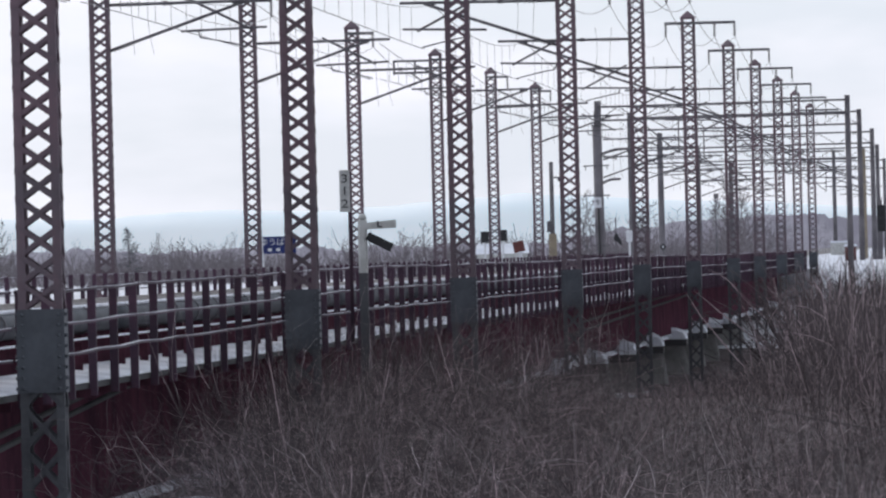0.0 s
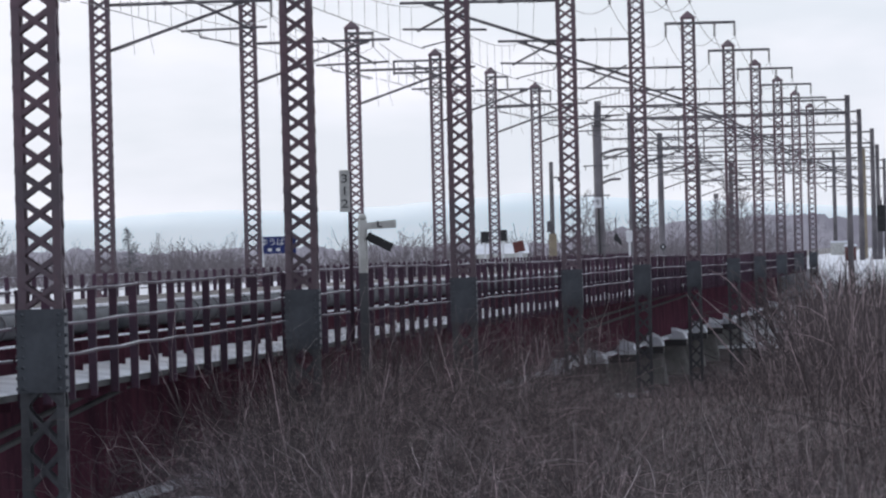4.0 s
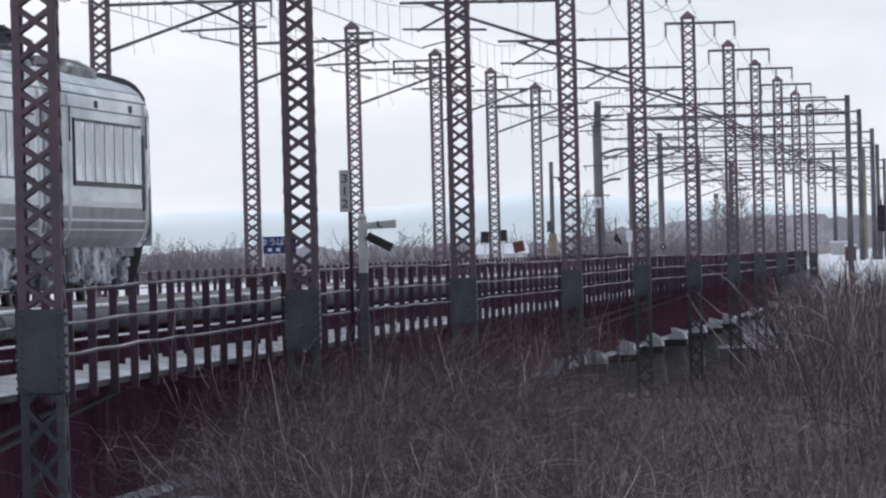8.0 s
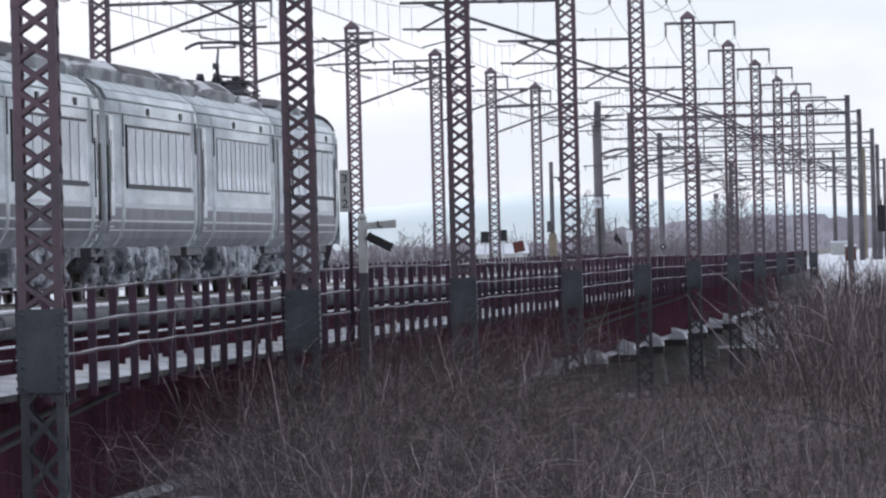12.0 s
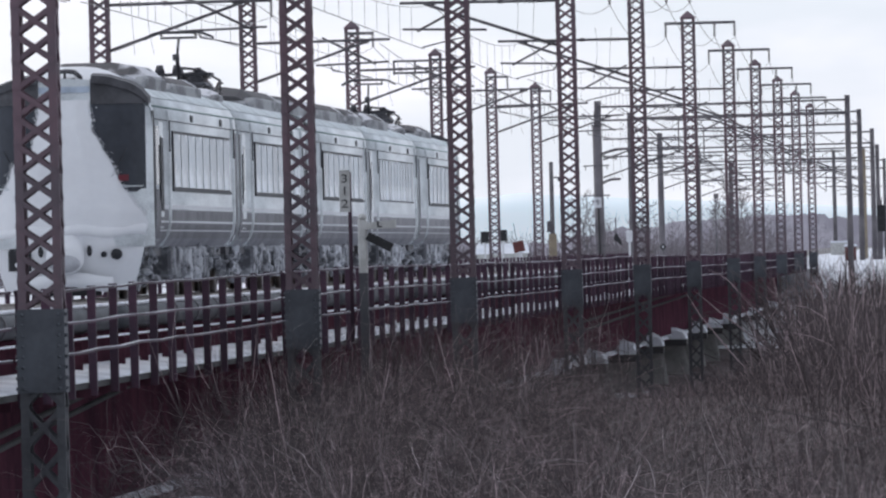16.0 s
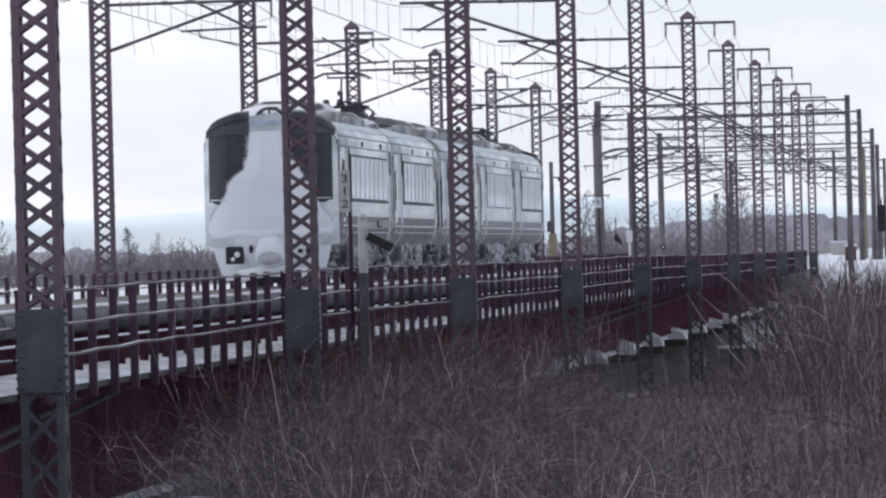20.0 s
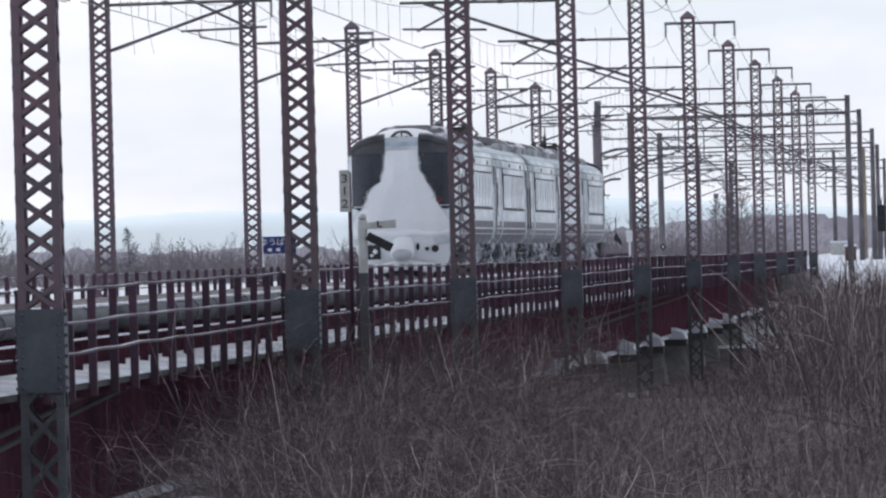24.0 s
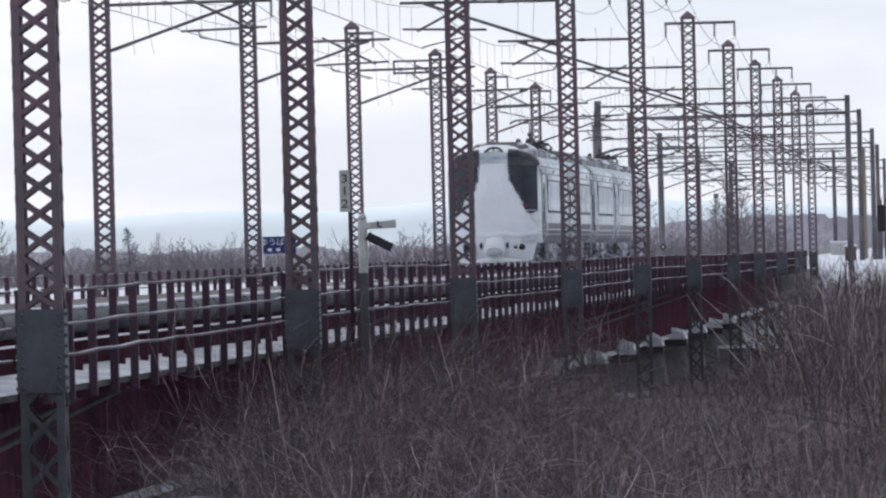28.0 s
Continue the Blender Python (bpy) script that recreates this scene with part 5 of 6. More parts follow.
def cab(o, L, out):
    sheet, at = cab_front(o, L, out)
    e = out * L / 2
    # shell between the front and the body
    sh = Shape()
    outline = [(x, z) for x, z in SECTION]
    sh.loft([[(x, e - out * 0.75, z) for x, z in outline], [(x * 0.985, e - out * max(0.06, min(0.74, nose(x, z))), z if z < 3.4 else 3.4 + (z - 3.4) * 0.6) for x, z in outline]])
    part("cab_side", sh, STAINLESS, o)
    for sx in (-1, 1):
        part("cab_side_window", Shape().loft([[(sx * (side_x(z) + 0.012), yy, z) for z in np.linspace(1.85, 2.80, 8)] for yy in (e - out * 0.80, e - out * 1.55)], closed=False), GLASS_DARK, o, "dark cab side window")
        part("front_pillar", Shape().loft([[(sx * (side_x(z) - 0.012 + 0.022 * t), e - out * (0.52 + 0.22 * t), z) for z in np.linspace(1.0, 3.05, 12)] for t in (0, 1)], closed=False), GASKET, o, "dark corner seam of the cab")
        part("side_recess", Shape().loft([[(sx * (side_x(z) + 0.010), yy, z) for z in np.linspace(0.90, 1.78, 9)] for yy in (e - out * 0.80, e - out * 1.75)], closed=False), STRIPE, o, "grey recessed panel behind the cab front")
        part("cab_door_slit", Shape().loft([[(sx * (side_x(z) + 0.020), yy, z) for z in np.linspace(1.42, 2.62, 9)] for yy in (e - out * 1.78, e - out * 2.35)], closed=False), GASKET, o, "dark narrow slit of the cab door")
        lo, hi = (0.42, 1.285) if sx > 0 else (-1.285, -0.42)
        sheet(lo, hi, lambda x: 1.74 + 0.05 * (abs(x) > 1.2), lambda x: min(3.17, top_z(x) - 0.10), 0.012, 12, 10, mat=GLASS_DARK, name="windscreen", label="dark wraparound cab windscreen")
        sheet(lo, hi, lambda x: min(3.17, top_z(x) - 0.10), lambda x: top_z(x) + 0.01, 0.035, 12, 5, mat=ROOF_GEAR, name="brow", label="dark brow above the windscreen")
        vz = Shape()
        vz.loft([[(x, e - out * (nose(x, 3.2) + dy), top_z(x) + dz) for dy, dz in ((-0.05, -0.06), (-0.05, 0.065), (0.42, 0.11), (0.42, -0.02))] for x in sx * np.linspace(0.44, 1.34, 10)], smooth=False, caps=True)
        part("visor", vz, ROOF_GEAR, o, "dark visor above the windscreen")
        part("handrail", Shape().bar(at(sx * 0.92, 1.83, 0.06), at(sx * 1.24, 1.83, 0.06), 0.014, 6), STAINLESS, o)
        w = Shape().bar(at(sx * 0.62, 1.75, 0.05), at(sx * 1.0, 2.45, 0.05), 0.005, 6)
        part("wiper", w, GASKET, o)
    # roof dome over the cab with a lamp housing
    dm = Shape()
    high = 0.42 if out < 0 else 0.07
    rows = []
    for t in np.linspace(0, 1, 8):
        y = e - out * (0.35 + 3.4 * t)
        hz = 3.44 + high * math.sin(min(1.0, t * 2.2) * math.pi / 2) * (1 - 0.25 * t)
        rows.append([(x, y, 3.40 + (hz - 3.40) * max(0, 1 - (abs(x) / 1.02) ** 3.0)) for x in np.linspace(-1.0, 1.0, 11)])
    dm.loft(rows, closed=False)
    part("cab_roof_dome", dm, TRAIN_SNOW if out < 0 else ROOF, o, "snow-capped cab roof" if out < 0 else "")
    ya, yb = e - out * 0.36, e - out * 0.80
    arch = [(-0.31, 3.45), (-0.25, 3.60), (-0.15, 3.69), (0.0, 3.71), (0.15, 3.69), (0.25, 3.60), (0.31, 3.45)]
    hb = Shape()
    for u, w in zip(arch[:-1], arch[1:]):
        hb.bar((u[0], ya, u[1]), (w[0], ya, w[1]), 0.030, 7)
        hb.bar((u[0] * 0.9, yb, u[1] + 0.02), (w[0] * 0.9, yb, w[1] + 0.02), 0.030, 7)
    for x, z in (arch[1], arch[3], arch[5]):
        hb.bar((x, ya, z), (x * 0.9, yb, z + 0.02), 0.026, 7)
    hb.bar((0, ya, 3.46), (0, ya, 3.70), 0.022, 7)
    lampbox = part("lamp_frame", hb, ROOF_GEAR, o, "dark arched frame round the roof lamps")
    part("housing_snow", Shape().loft([[(0.24 * math.cos(a) * k, e - out * yy, 3.43 + 0.17 * math.sin(a) * k) for a in np.linspace(0, math.pi, 9)] for yy, k in ((0.46, 0.5), (0.52, 0.95), (0.74, 1.0))], caps=True), TRAIN_SNOW, lampbox, "snow inside the lamp frame")
    for x in (-0.13, 0.13):
        part("headlight", Shape().bar((x, e - out * 0.42, 3.53), (x, e - out * 0.50, 3.53), 0.075, 14), LAMP_LENS, lampbox)
    part("destination_panel", Shape().loft([[at(x, z, 0.02) for x in np.linspace(-0.42, 0.42, 7)] for z in (3.36, 3.46)], closed=False), PALE_BLUE, o, "pale blue panel under the roof lamps")
    # plough and skirt
    ap = Shape()
    wide = lambda z: 1.24 - 0.30 * max(0, 0.9 - z) ** 1.2
    ap.loft([[(wide(z) * t, e - out * (-0.12 + 0.36 * abs(t) ** 2.2 + 0.30 * max(0, 0.75 - z)), z) for t in np.linspace(-1, 1, 17)] for z in (0.16, 0.30, 0.45, 0.6, 0.75, 0.9, 1.10)], closed=False)
    part("snow_plough", ap, TRAIN_SNOW if out < 0 else STEEL_DARK, o, "skirt and plough plastered with snow" if out < 0 else "dark steel snow plough")
    if out > 0:
        return
    # Black block puts in the shadow under the plough's snow lip.
    part("plough_shadow_gap", Shape().box(-0.55, 0.55, e - 0.05, e + 0.02, 0.08, 0.26, 0.02), GASKET, o, "black block standing in for the shadow under the snow")
    # ledge of snow on top of the skirt
    lg = Shape()
    lg.loft([[(1.27 * t, e - out * (-0.12 - k + 0.36 * abs(t) ** 2.2), z + 0.025 * math.sin(9 * t)) for t in np.linspace(-1, 1, 25)] for k, z in ((-0.05, 1.02), (0.07, 1.05), (0.10, 1.12), (0.05, 1.19), (-0.22, 1.26))], closed=False)
    part("snow_ledge", lg, TRAIN_SNOW, o, "ledge of snow across the front")
    # packed snow over the lower front and up the middle
    zl = [1.10, 1.40, 1.62, 1.75, 1.95, 2.15, 2.29, 2.45, 2.7, 3.22]
    zr = [1.10, 1.40, 1.55, 1.78, 2.02, 2.29, 2.45, 2.7, 3.22]
    ragged = lambda z, q: 0.05 * noise.noise(Vector((q, z * 4, 1.5))) + 0.02 * noise.noise(Vector((q, z * 11, 2.5)))
    le = lambda z: -float(np.interp(z, zl, [1.27, 1.28, 1.17, 1.03, 0.90, 0.85, 0.76, 0.53, 0.47, 0.42])) + ragged(z, 0)
    re = lambda z: float(np.interp(z, zr, [1.27, 1.27, 1.12, 0.93, 0.84, 0.72, 0.58, 0.45, 0.42])) + ragged(z, 7)
    sheet(le, re, 1.10, 3.24, 0.09, 32, 52, mat=TRAIN_SNOW, name="packed_snow", label="thick packed snow over the cab front", lump=0.06)
    fz = random.Random(77)
    specks = Shape()
    for i in range(1900):
        z = fz.uniform(1.35, 3.15)
        lft = fz.random() < 0.5
        x = (le(z) - abs(fz.gauss(0, 0.04)) + 0.03) if lft else (re(z) + abs(fz.gauss(0, 0.04)) - 0.03)
        if abs(x) < 1.33:
            r = fz.uniform(0.002, 0.007)
            specks.bar(at(x, z, 0.0), at(x, z, 0.022), r * 1.7, 5, r * 1.1)
    tagged(part("spattered_snow", specks, TRAIN_SNOW, o, "snow spattered round the packed drift"), kind="stuff")
    sh = Shape()
    rings = []
    for t in np.linspace(0, 1, 9):
        up, down = 0.44 - 0.22 * t, 0.30 - 0.10 * t
        rx = 0.27 + 0.05 * t - 0.05 * max(0, t - 0.85) / 0.15
        rings.append([(-0.01 + rx * math.copysign(abs(math.cos(a)) ** 0.8, math.cos(a)), e - out * (0.10 - 0.58 * t), 0.86 - 0.24 * t + (up if math.sin(a) > 0 else down) * math.sin(a)) for a in np.linspace(0, 2 * math.pi, 25)[:-1]])
    sh.loft(rings, caps=True)
    lip = Shape()
    lip.loft([[(0.02 + 0.72 * t, e + out * (0.10 + 0.16 * (1 - t * t)) + out * 0.11 * math.cos(b), 0.30 + 0.05 * math.cos(3 * t) + 0.13 * math.sin(b)) for b in np.linspace(0, 2 * math.pi, 11)[:-1]] for t in np.linspace(-1, 1, 13)], caps=True)
    part("snow_lip", lip, TRAIN_SNOW, o, "lip of packed snow on the plough")
    part("coupler_snow", sh, TRAIN_SNOW, o, "bulge of snow round the coupler")
    part("coupler", Shape().loft([[(-0.01 + 0.26 * math.cos(a), e + out * yy, 0.60 + 0.145 * math.sin(a)) for a in np.linspace(0, 2 * math.pi, 17)[:-1]] for yy in (0.2, 0.487)], caps=True), COUPLER_ICE, o, "iced grey coupler end")
    lb = part("lamp_recess", Shape().box(-0.95, -0.58, min(e, e + out * 0.10), max(e, e + out * 0.10), 0.50, 0.86, 0.03), GASKET, o, "square lamp recess with snow in it")
    part("recess_snow", Shape().bar((-0.71, e + out * 0.05, 0.70), (-0.71, e + out * 0.13, 0.68), 0.085, 9, 0.05).bar((-0.80, e + out * 0.05, 0.60), (-0.80, e + out * 0.12, 0.60), 0.06, 8, 0.04), TRAIN_SNOW, lb)
    for x, r in ((0.80, 0.09), (0.60, 0.05)):
        part("marker_lamp", Shape().bar((x, e - out * 0.05, 0.74), (x, e + out * 0.09, 0.74), r, 14), GASKET, o)
    for x in (-0.42, 0.37):
        part("hose_recess", Shape().loft([[(x + 0.04 * math.cos(a), e + out * yy, 0.80 + 0.09 * math.sin(a)) for a in np.linspace(0, 2 * math.pi, 13)[:-1]] for yy in (-0.05, 0.155)], caps=True), GASKET, o, "dark hose recess beside the coupler")
    part("tail_light", Shape().loft([[at(x, z, 0.04) for x in np.linspace(0.86, 1.02, 4)] for z in (1.92, 2.02)], closed=False), TAIL_RED, o, "red tail light behind the windscreen")


PANTO_TOP = 4.82
ROOF_UNITS = [[(4.6, 9.4, 0.34), (10.4, 17.6, 0.24)], [(21.6, 23.2, 0.16), (31.0, 39.6, 0.30)], [(42.4, 50.6, 0.30), (51.6, 60.4, 0.30)], [(61.9, 66.8, 0.30), (70.4, 77.0, 0.30)], [(82.8, 84.6, 0.16), (91.5, 96.5, 0.22)]]
WINDOWS = [(4.8, 18.4, 8), (25.2, 38.0, 8), (45.7, 59.6, 8), (65.9, 79.9, 12), (86.7, 99.7, 7)]
CARS = []
for k, (u0, u1) in enumerate(CAR_U):
    CARS.append(train_car(k, u0, u1, WINDOWS[k], {1: 25.2, 4: 86.3}.get(k)))


# ---------- brush ----------
def shrub(rng, stems, spread, crook, r0, step, child=0.7, grand=0.55, rise=0.04):
    """Line pieces (p, q, r, r2) of one bare shrub, one metre tall; a piece with r2 = 0 is a twig's tip."""
    seg = []
    count = [0]

    def grow(p, d, length, r, depth):
        count[0] += 1
        mine = count[0]
        n = max(2, round(length / step))
        for i in range(n):
            d = (d + Vector((rng.gauss(0, crook), rng.gauss(0, crook), rng.gauss(rise, crook)))).normalized()
            q = p + d * (length / n)
            r2 = 0.0 if i == n - 1 else r * (0.93 if depth == 2 else 0.85)
            seg.append((p, q, r, r2, mine))
            if depth and i < n - 1 and rng.random() < (child if depth == 2 else grand):
                b = (d * 0.6 + Vector((rng.gauss(0, 0.6), rng.gauss(0, 0.6), rng.gauss(0.1, 0.5)))).normalized()
                grow(q, b, length * rng.uniform(0.25, 0.55), r2 * 0.6, depth - 1)
            p, r = q, r2
    for _ in range(stems):
        t = rng.uniform(0, 2 * math.pi)
        lean = rng.uniform(0.05, spread)
        d = Vector((math.cos(t) * lean, math.sin(t) * lean, 1)).normalized()
        grow(Vector((math.cos(t) * 0.14, math.sin(t) * 0.14, -0.03)), d, rng.uniform(0.6, 1.0), r0 * rng.uniform(0.7, 1.25), 2)
    top = float(np.quantile([g[1].z for g in seg], 0.98))
    return [(p / top, q / top, r, r2, mine) for p, q, r, r2, mine in seg]


def tree(rng, r0=0.014, upright=0.9, depth=2):
    """Line pieces of a bare tree, one metre tall: the trunk first, then limbs and twigs."""
    trunk, limbs = [], []
    p, d, r = Vector((0, 0, -0.02)), Vector((0, 0, 1)), r0
    for i in range(12):
        d = (d + Vector((rng.gauss(0, 0.05), rng.gauss(0, 0.05), 0.05))).normalized()
        q = p + d * (1.02 / 12)
        trunk.append((p, q, r, r * 0.86))
        p, r = q, r * 0.86
        if i > 1:
            for _ in range(rng.choice((1, 2, 2, 3) if depth > 1 else (1, 2))):
                t = rng.uniform(0, 2 * math.pi)
                b = Vector((math.cos(t), math.sin(t), upright * rng.uniform(0.5, 1.3))).normalized()
                branch(rng, limbs, p, b, (0.42 - 0.026 * i) * rng.uniform(0.5, 1.1), max(r * 0.6, 0.0032), depth)
    return trunk, limbs


def branch(rng, seg, p, d, length, r, depth):
    for i in range(3):
        d = (d + Vector((rng.gauss(0, 0.2), rng.gauss(0, 0.2), rng.gauss(0.06, 0.12)))).normalized()
        q = p + d * (length / 3)
        seg.append((p, q, r, 0.0 if i == 2 and not depth else r * 0.8))
        p, r = q, max(r * 0.8, 0.0022)
        if depth:
            for _ in range(rng.choice((1, 1, 2))):
                b = (d + Vector((rng.gauss(0, 0.6), rng.gauss(0, 0.6), rng.gauss(0.1, 0.3)))).normalized()
                branch(rng, seg, q, b, length * rng.uniform(0.35, 0.55), r * 0.75, depth - 1)


def seg_mesh(seg):
    """Three-sided tubes for the line pieces, and three-sided spikes for the tips, as arrays of corners, quads and triangles.
    A piece's fifth entry names its branch: pieces of one branch hang together."""
    P, F, T, last = [], [], [], {}
    for p, q, r, r2, *branch_id in seg:
        d = (q - p).normalized()
        a = Vector((0, 0, 1)) if abs(d.z) < 0.9 else Vector((1, 0, 0))
        e1 = d.cross(a).normalized()
        e2 = e1.cross(d)
        ring = lambda c, rr: [c + e1 * (rr * math.cos(t)) + e2 * (rr * math.sin(t)) for t in (0, 2.0944, 4.1888)]
        k = last.get(branch_id[0]) if branch_id else None
        if k is None:
            k = len(P)
            P += ring(p, r)
        m = len(P)
        if r2:
            P += ring(q, r2)
            F += [(k, k + 1, m + 1, m), (k + 1, k + 2, m + 2, m + 1), (k + 2, k, m, m + 2)]
            if branch_id:
                last[branch_id[0]] = m
        else:
            P.append(q)
            T += [(k, k + 1, m), (k + 1, k + 2, m), (k + 2, k, m)]
    return np.array([tuple(p) for p in P], np.float32), np.array(F, np.int32).reshape(-1, 4), np.array(T, np.int32).reshape(-1, 3)


def scatter(name, templates, places, mat, label, category, rng):
    """Many turned copies of the templates in one mesh."""
    vs, fs, ts, k = [], [], [], 0
    for x, y, z, sc in places:
        P, F, T = templates[rng.randrange(len(templates))]
        t = rng.uniform(0, 2 * math.pi)
        c, s = math.cos(t) * sc, math.sin(t) * sc
        q = np.empty_like(P)
        q[:, 0], q[:, 1], q[:, 2] = P[:, 0] * c - P[:, 1] * s + x, P[:, 0] * s + P[:, 1] * c + y, P[:, 2] * sc + z
        vs.append(q)
        fs.append(F + k)
        ts.append(T + k)
        k += len(P)
    V, Q, T = np.concatenate(vs), np.concatenate(fs), np.concatenate(ts)
    m = bpy.data.meshes.new(name)
    m.vertices.add(len(V))
    m.vertices.foreach_set("co", V.ravel())
    m.loops.add(Q.size + T.size)
    m.loops.foreach_set("vertex_index", np.concatenate([Q.ravel(), T.ravel()]))
    m.polygons.add(len(Q) + len(T))
    m.polygons.foreach_set("loop_start", np.concatenate([np.arange(0, Q.size, 4), Q.size + np.arange(0, T.size, 3)]).astype(np.int32))
    m.materials.append(mat)
    m.update(calc_edges=True)
    ob = new(name, m)
    return tagged(ob, label, category, kind="stuff")


def dead_grass():
    """Trodden dead grass and leaf litter under the thicket, with snow left in its hollows."""
    xs, ys = np.arange(-9.0, 15.1, 1.0), np.arange(96.0, 436.1, 4.0)
    p, f, n = [], [], len(xs)
    for y in ys:
        for x in xs:
            p.append((x, y, ground_z(x, y) + 0.09 * noise.noise(Vector((x * 0.5, y * 0.3, 2))) + 0.30))
    for j in range(len(ys) - 1):
        for i in range(n - 1):
            x, y = xs[i] + 0.5, ys[j] + 2
            v = bridge_off(x, y)[0]
            if v > (2.5 if y > 240 else 6.9) and (y < 205 or x / y < 0.0325 + 0.001 * noise.noise(Vector((x, y * 0.2, 0)))) and x / y > -0.034:
                f.append((j * n + i, j * n + i + 1, (j + 1) * n + i + 1, (j + 1) * n + i))
    solid("dead_grass", Shape().add(p, f, True), LITTER, "dead brown grass and leaf litter patched with snow", "dead grass", kind="structure")


dead_grass()
rng = random.Random(5)
THICKET = [seg_mesh(shrub(rng, 4, 1.1, 0.38, 0.0036, 0.075, 0.70, 0.5)) for _ in range(20)]
FLATS = [seg_mesh(shrub(rng, 6, 0.6, 0.22, 0.0055, 0.15, 0.6, 0.2)) for _ in range(10)]
WILLOW = [seg_mesh(shrub(rng, 5, 0.35, 0.11, 0.0034, 0.11, 0.7, 0.4, 0.10)) for _ in range(8)]
BOUGHS = [seg_mesh(shrub(rng, 2, 1.3, 0.30, 0.0056, 0.07, 0.45, 0.45)) for _ in range(12)]
TUFTS = [seg_mesh(shrub(rng, 5, 0.9, 0.28, 0.0045, 0.13, 0.4, 0.0)) for _ in range(8)]


thick, pale, willow, fore, boughs, flats = [], [], [], [], [], []
# thicket between the dike and the bridge: lower away from the dike, clear of the bridge's near end
while len(thick) < 390:
    y = 86 + 95 * rng.random()
    x = rng.uniform(-1, 1) * (y * 0.0407 + 0.8)
    v, s = bridge_off(x, y)
    tall = (float(np.interp(x / y, [0.003, 0.012, 0.024, 0.03], [2.95, 2.74, 2.74, 2.5])) - 0.0104 * y) * min(1.0, max(0.0, (x / y + 0.0375) / 0.009))
    if v < 7.0 or tall < 0.4:
        continue
    (pale if rng.random() < 0.17 else thick).append((x, y, GROUND_Z, tall * rng.uniform(0.55, 1.0)))
# a hedge of brush close along the bridge
for i in range(600):
    s = -82 + 125 * rng.random() ** 1.5
    v = rng.uniform(6.5, 9.0)
    p = line(s, v)
    h = float(np.interp(s, [-82, -76, -70, -60, -48, -30, 10, 28, 43], [1.2, 1.5, 1.72, 1.95, 2.08, 2.15, 2.0, 1.5, 0.7]))
    h *= min(1.0, max(0.0, (0.0125 - p.x / p.y) / 0.005))
    if h > 0.3:
        (pale if rng.random() < 0.12 else thick).append((p.x, p.y, GROUND_Z, h * rng.uniform(0.6, 1.06)))
for i in range(130):
    s = rng.uniform(-86, -60)
    p = line(s, rng.uniform(6.4, 8.6))
    (pale if i % 6 == 0 else thick).append((p.x, p.y, GROUND_Z, rng.uniform(1.0, 1.65)))
for i in range(200):
    s = rng.uniform(-75, -36)
    p = line(s, rng.uniform(6.45, 7.8))
    (pale if i % 8 == 0 else thick).append((p.x, p.y, GROUND_Z, float(np.interp(s, [-75, -66, -58, -36], [1.35, 1.75, 2.0, 2.15])) * rng.uniform(0.7, 1.08)))
# thin shoots that stand up before the fence
for i in range(46):
    s = rng.uniform(-78, 30)
    p = line(s, rng.uniform(6.4, 8.0))
    willow.append((p.x, p.y, GROUND_Z, rng.uniform(2.0, 2.6)))


# lower growth on the flats farther off, low enough to leave the bridge's foot in sight
def flat_height(b, y):
    top = 0.57 - float(np.interp(b, [0.0, 0.011, 0.0145, 0.021, 0.027, 0.031], [0.0104, 0.0108, 0.0118, 0.0114, 0.0100, 0.0084])) * y
    return max(0.3, top - ground_z(b * y, y))


while len(flats) < 640:
    y = rng.uniform(180, 440)
    b = rng.uniform(0.008, 0.034) if len(flats) < 480 else rng.uniform(-0.02, 0.041)
    x = y * b
    if bridge_off(x, y)[0] < 7.0 or (b > 0.0325 and rng.random() < 0.85):
        continue
    flats.append((x, y, ground_z(x, y) - 0.1, flat_height(b, y) * rng.uniform(0.6, 1.0)))
# sparse upright growth before the bridge's far end, rising towards the open country
for i in range(70):
    y = rng.uniform(300, 440)
    b = rng.uniform(0.0265, 0.0345)
    x = y * b
    if bridge_off(x, y)[0] > 7.3:
        top = float(np.interp(b, [0.0265, 0.029, 0.0325, 0.0345], [-2.5, -1.8, -0.6, -0.2])) - GROUND_Z + 1.4
        (willow if i % 3 else flats).append((x, y, ground_z(x, y) - 0.1, top * rng.uniform(0.45, 1.05)))
# low growth in the river bed before the piers
for i in range(170):
    y = rng.uniform(290, 440)
    x = y * rng.uniform(0.016, 0.030)
    if bridge_off(x, y)[0] > 7.3:
        flats.append((x, y, ground_z(x, y) - 0.1, rng.uniform(0.6, 1.35)))
# tall willows
for i in range(170):
    y = rng.uniform(120, 330)
    b = rng.uniform(0.0, 1.0)
    x = y * (0.0285 + 0.0145 * b)
    h = float(np.interp(x / y, [0.0285, 0.033, 0.036, 0.043], [0.6, 1.3, 2.5, 2.95])) - 0.0012 * (y - 120)
    willow.append((x, y, ground_z(x, y) - 0.1, h * rng.uniform(0.55, 1.05) + GROUND_Z - ground_z(x, y)))
for i in range(170):
    y = rng.uniform(200, 420)
    x = y * rng.uniform(0.0335, 0.0415)
    (willow if i % 2 else flats).append((x, y, ground_z(x, y) - 0.1, rng.uniform(-1.1, 0.3) - ground_z(x, y)))
for i in range(90):
    y = rng.uniform(260, 420)
    x = y * rng.uniform(0.0336, 0.0415)
    flats.append((x, y, ground_z(x, y) - 0.1, rng.uniform(-0.6, 0.5) - ground_z(x, y)))
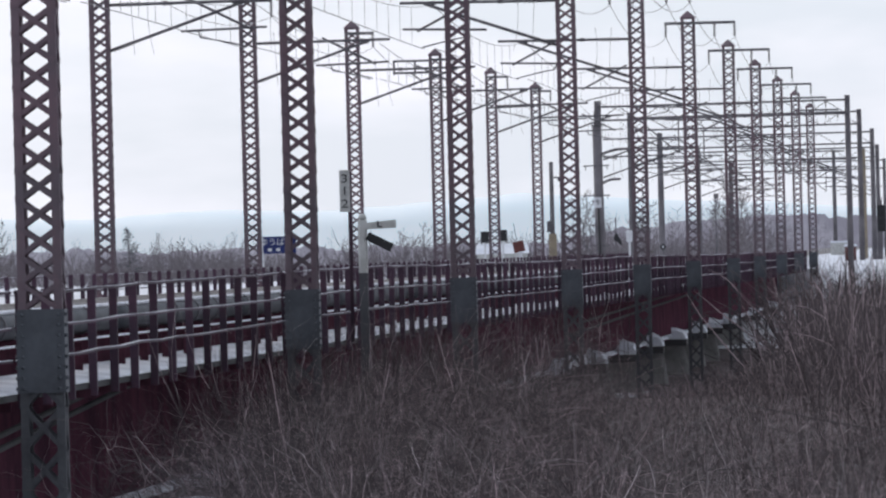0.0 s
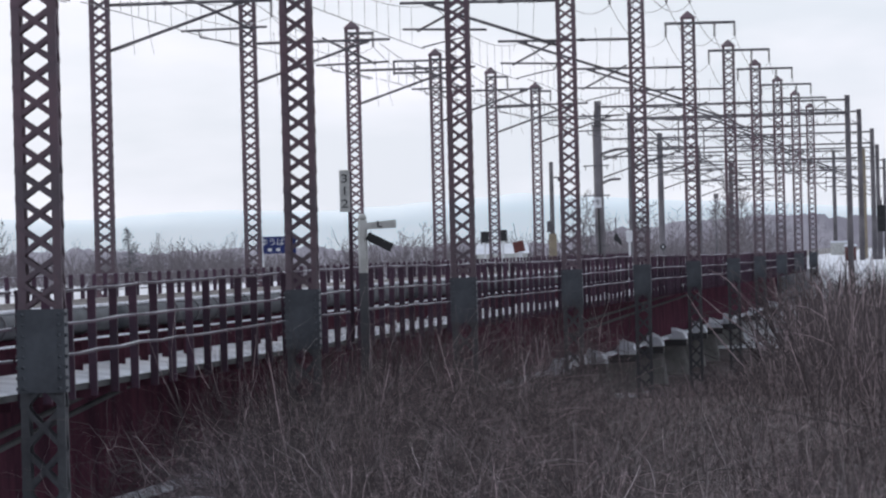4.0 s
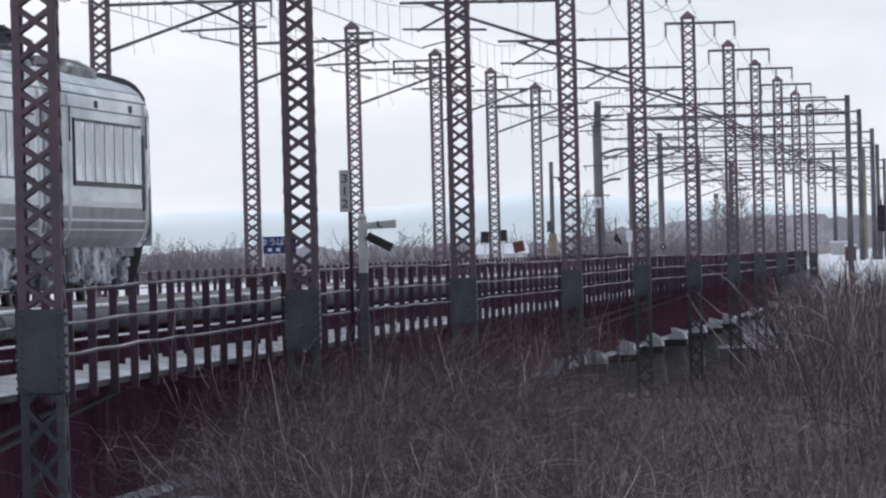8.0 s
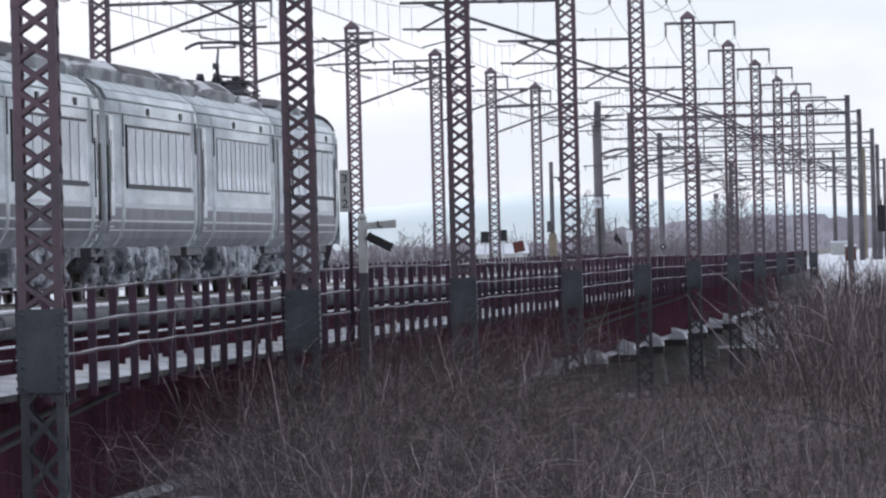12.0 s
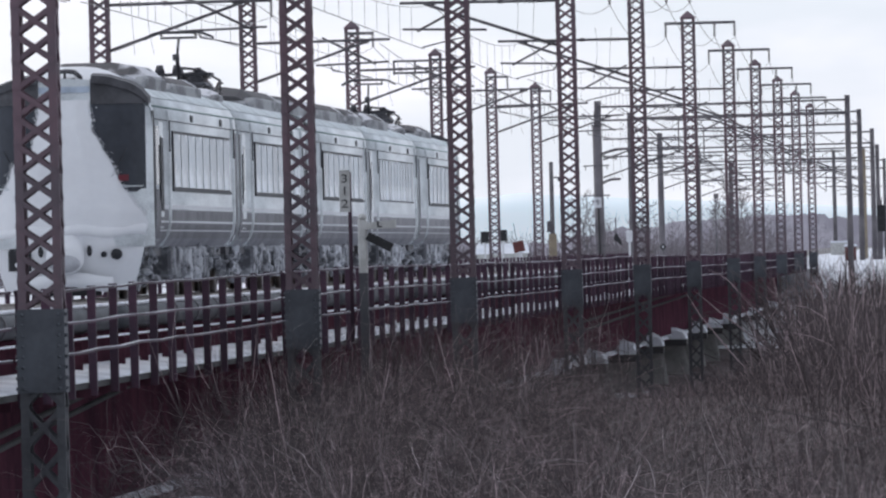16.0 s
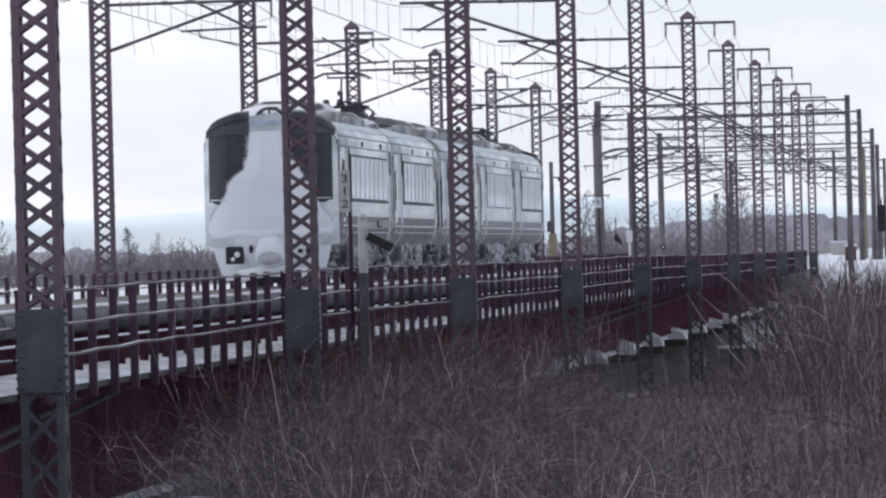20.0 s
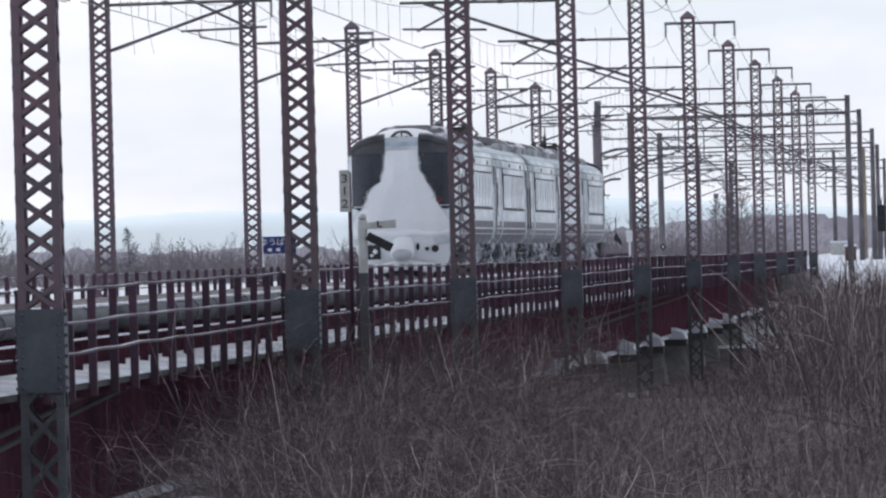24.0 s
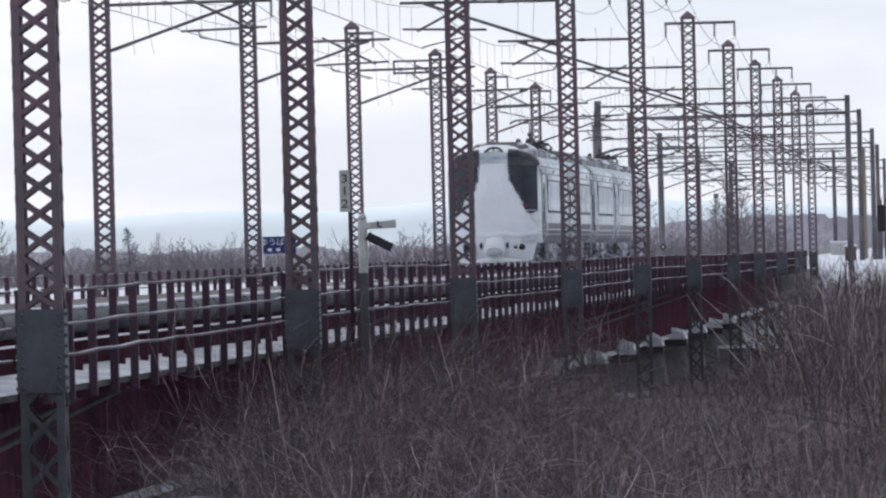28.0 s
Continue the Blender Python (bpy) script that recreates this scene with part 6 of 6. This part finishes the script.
# upright shoots in the near brush
for i in range(110):
    y = rng.uniform(85, 140)
    x = y * rng.uniform(-0.02, 0.042)
    (willow if i % 3 else fore).append((x, y, GROUND_Z, (2.80 - 0.0104 * y) * rng.uniform(0.75, 1.08)))
for i in range(110):
    y = rng.uniform(84, 165)
    x = y * rng.uniform(-0.031, 0.041)
    boughs.append((x, y, GROUND_Z, (2.75 - 0.0104 * y) * rng.uniform(0.7, 1.02)))
tufts = []
while len(tufts) < 600:
    y = rng.uniform(118, 205)
    x = rng.uniform(-0.045, 0.043) * y
    if bridge_off(x, y)[0] > 6.0 and (x / y > -0.030 or rng.random() < 0.4):
        tufts.append((x, y, GROUND_Z - 0.05, rng.uniform(0.45, 0.95)))
for i in range(260):
    y = rng.uniform(132, 200)
    tufts.append((y * rng.uniform(0.012, 0.043), y, GROUND_Z - 0.05, rng.uniform(0.5, 0.95)))
scatter("undergrowth", TUFTS, tufts, TWIG, "dead brown undergrowth beneath the thicket", "brush", rng)
scatter("low_brush", FLATS, flats, TWIG, "low dark scrub scattered over the snowy flats", "brush", rng)
scatter("brush", THICKET, thick, TWIG, "dense thicket of bare dark twigs beside the bridge", "brush", rng)
scatter("frosted_brush", THICKET, pale, TWIG_PALE, "paler frosted twigs among the dark brush", "brush", rng)
scatter("willow_brush", WILLOW, willow, TWIG, "tall upright bare willow shoots on the flats", "brush", rng)
scatter("frosted_willow", WILLOW, fore, TWIG_PALE, "pale frosted willow shoots in the thicket", "brush", rng)
scatter("bough_brush", BOUGHS, boughs, TWIG_PALE, "crooked grey boughs standing over the thicket", "brush", rng)


# ---------- far trees ----------
def bare_tree(x, y, h, seed, label="bare grey winter tree on the snowy flats"):
    q = random.Random(seed)
    trunk, limbs = tree(q)
    o = thing("bare_tree", pose(x, y, GROUND_Z, 0, 0, q.uniform(0, 360)), label, "tree", "bare trees")
    for nm, seg in (("trunk", trunk), ("crown", limbs)):
        P, F, T = seg_mesh([(p * h, b * h, r * h, r2 * h) for p, b, r, r2 in seg])
        sh = Shape()
        sh.add([tuple(map(float, p)) for p in P], [tuple(map(int, f)) for f in (*F, *T)])
        part(nm, sh, BARK, o)


def larch(x, y, h, seed):
    """A spiky larch: level boughs that droop, shorter towards the tip."""
    q = random.Random(seed)
    o = thing("larch", pose(x, y, GROUND_Z), "spiky bare larch standing above the brush", "tree")
    part("trunk", Shape().bar((0, 0, -0.1), (-0.55, 0, h), 0.13, 8, 0.03), BARK, o)
    sh = Shape()
    for i in range(120):
        t = 0.12 + 0.86 * i / 120
        a = q.uniform(0, 2 * math.pi)
        ln = (1 - t) * h * 0.36 * q.uniform(0.6, 1.2) + 0.15
        p = Vector((-0.55 * t, 0, h * t))
        e = p + Vector((math.cos(a) * ln, math.sin(a) * ln, ln * q.uniform(-0.15, 0.35)))
        sh.bar(p, e, 0.035, 4, 0.015)
        for k in range(4):
            m = p.lerp(e, q.uniform(0.3, 1))
            sh.bar(m, m + Vector((q.gauss(0, 0.25), q.gauss(0, 0.25), q.uniform(-0.35, 0.25))), 0.022, 4, 0.012)
    part("crown", sh, CONIFER, o)


q = random.Random(11)
WOODS = []
for _ in range(10):
    trunk, limbs = tree(q, 0.012, 1.0, 1)
    WOODS.append(seg_mesh(trunk + limbs))
places = []
for i in range(90):
    y = q.uniform(1390, 1640)
    x = q.uniform(-0.046, 0.046) * y
    places.append((x, y, GROUND_Z, q.uniform(3.4, 6.4) * (1.0 + 0.35 * noise.noise(Vector((x * 0.03, 0, 3))))))
for i in range(170):
    y = q.uniform(950, 1500)
    x = q.choice((q.uniform(0.011, 0.043), q.uniform(0.026, 0.043))) * y
    v, s = bridge_off(x, y)
    if not -6 < v < 12:
        places.append((x, y, GROUND_Z, q.uniform(4.0, 7.6)))
scatter("far_woods", WOODS, places, HAZE_BARK, "hazy belt of bare grey trees along the horizon", "woods", q)
low = []
for i in range(560):
    y = q.uniform(1360, 1470)
    x = q.uniform(-0.046, 0.028) * y
    low.append((x, y, GROUND_Z, q.uniform(2.6, 5.6) * (1.0 + 0.3 * noise.noise(Vector((x * 0.08, 0, 5))))))
for i in range(150):
    y = q.uniform(720, 1000)
    x = q.uniform(0.029, 0.043) * y
    if not -6 < bridge_off(x, y)[0] < 14:
        low.append((x, y, GROUND_Z, q.uniform(2.6, 6.0)))
for i in range(220):
    y = q.uniform(1000, 1400)
    x = q.choice((q.uniform(0.012, 0.043), q.uniform(0.029, 0.043))) * y
    if not -6 < bridge_off(x, y)[0] < 12:
        low.append((x, y, GROUND_Z, q.uniform(2.4, 5.4)))
SCRUB = [seg_mesh(shrub(q, 6, 0.9, 0.2, 0.010, 0.2, 0.75, 0.25)) for _ in range(6)]
scatter("far_scrub", SCRUB, low, HAZE_BARK, "low grey scrub under the far trees", "scrub", q)
for i in range(27):
    y = q.uniform(760, 1250)
    x = y * (q.uniform(0.0125, 0.042) if i < 12 else q.uniform(0.026, 0.042))
    v, s = bridge_off(x, y)
    if -6 < v < 12:
        x += 22
    bare_tree(x, y, q.uniform(6.0, 8.6) if i < 16 else q.uniform(6.5, 9.6), 100 + i)
for i in range(14):
    y = q.uniform(1150, 1550)
    x = y * q.uniform(0.026, 0.0405)
    if bridge_off(x, y)[0] < -8:
        bare_tree(x, y, q.uniform(7.5, 10.5), 300 + i)
for i, (bx, d, h) in enumerate(((-0.0258, 1400, 5.9), (-0.0240, 1400, 5.4), (-0.0272, 1420, 5.3), (-0.0395, 1250, 7.2), (-0.041, 1200, 7.4), (-0.0015, 1370, 6.3), (-0.0035, 1400, 5.9))):
    bare_tree(bx * d, d, h, 200 + i)
larch(-0.0283 * 1380, 1380, 7.4, 3)


# ---------- the moving train ----------
def tail_at(t):
    return 12.6195 * (t - 17) - 0.010625 * (t - 17) ** 2


def motions():
    for ob, (u0, u1) in zip(CARS, CAR_U):
        rows = []
        for i in range(0, 29):
            c = tail_at(i) + (u0 + u1) / 2
            a, b = line(c - 7, 0), line(c + 7, 0)
            d = b - a
            m = (a + b) / 2
            rows.append((float(i), pose(m.x, m.y, 0, 0, 0, -math.degrees(math.atan2(d.x, d.y)))))
        walk(ob, rows)


motions()
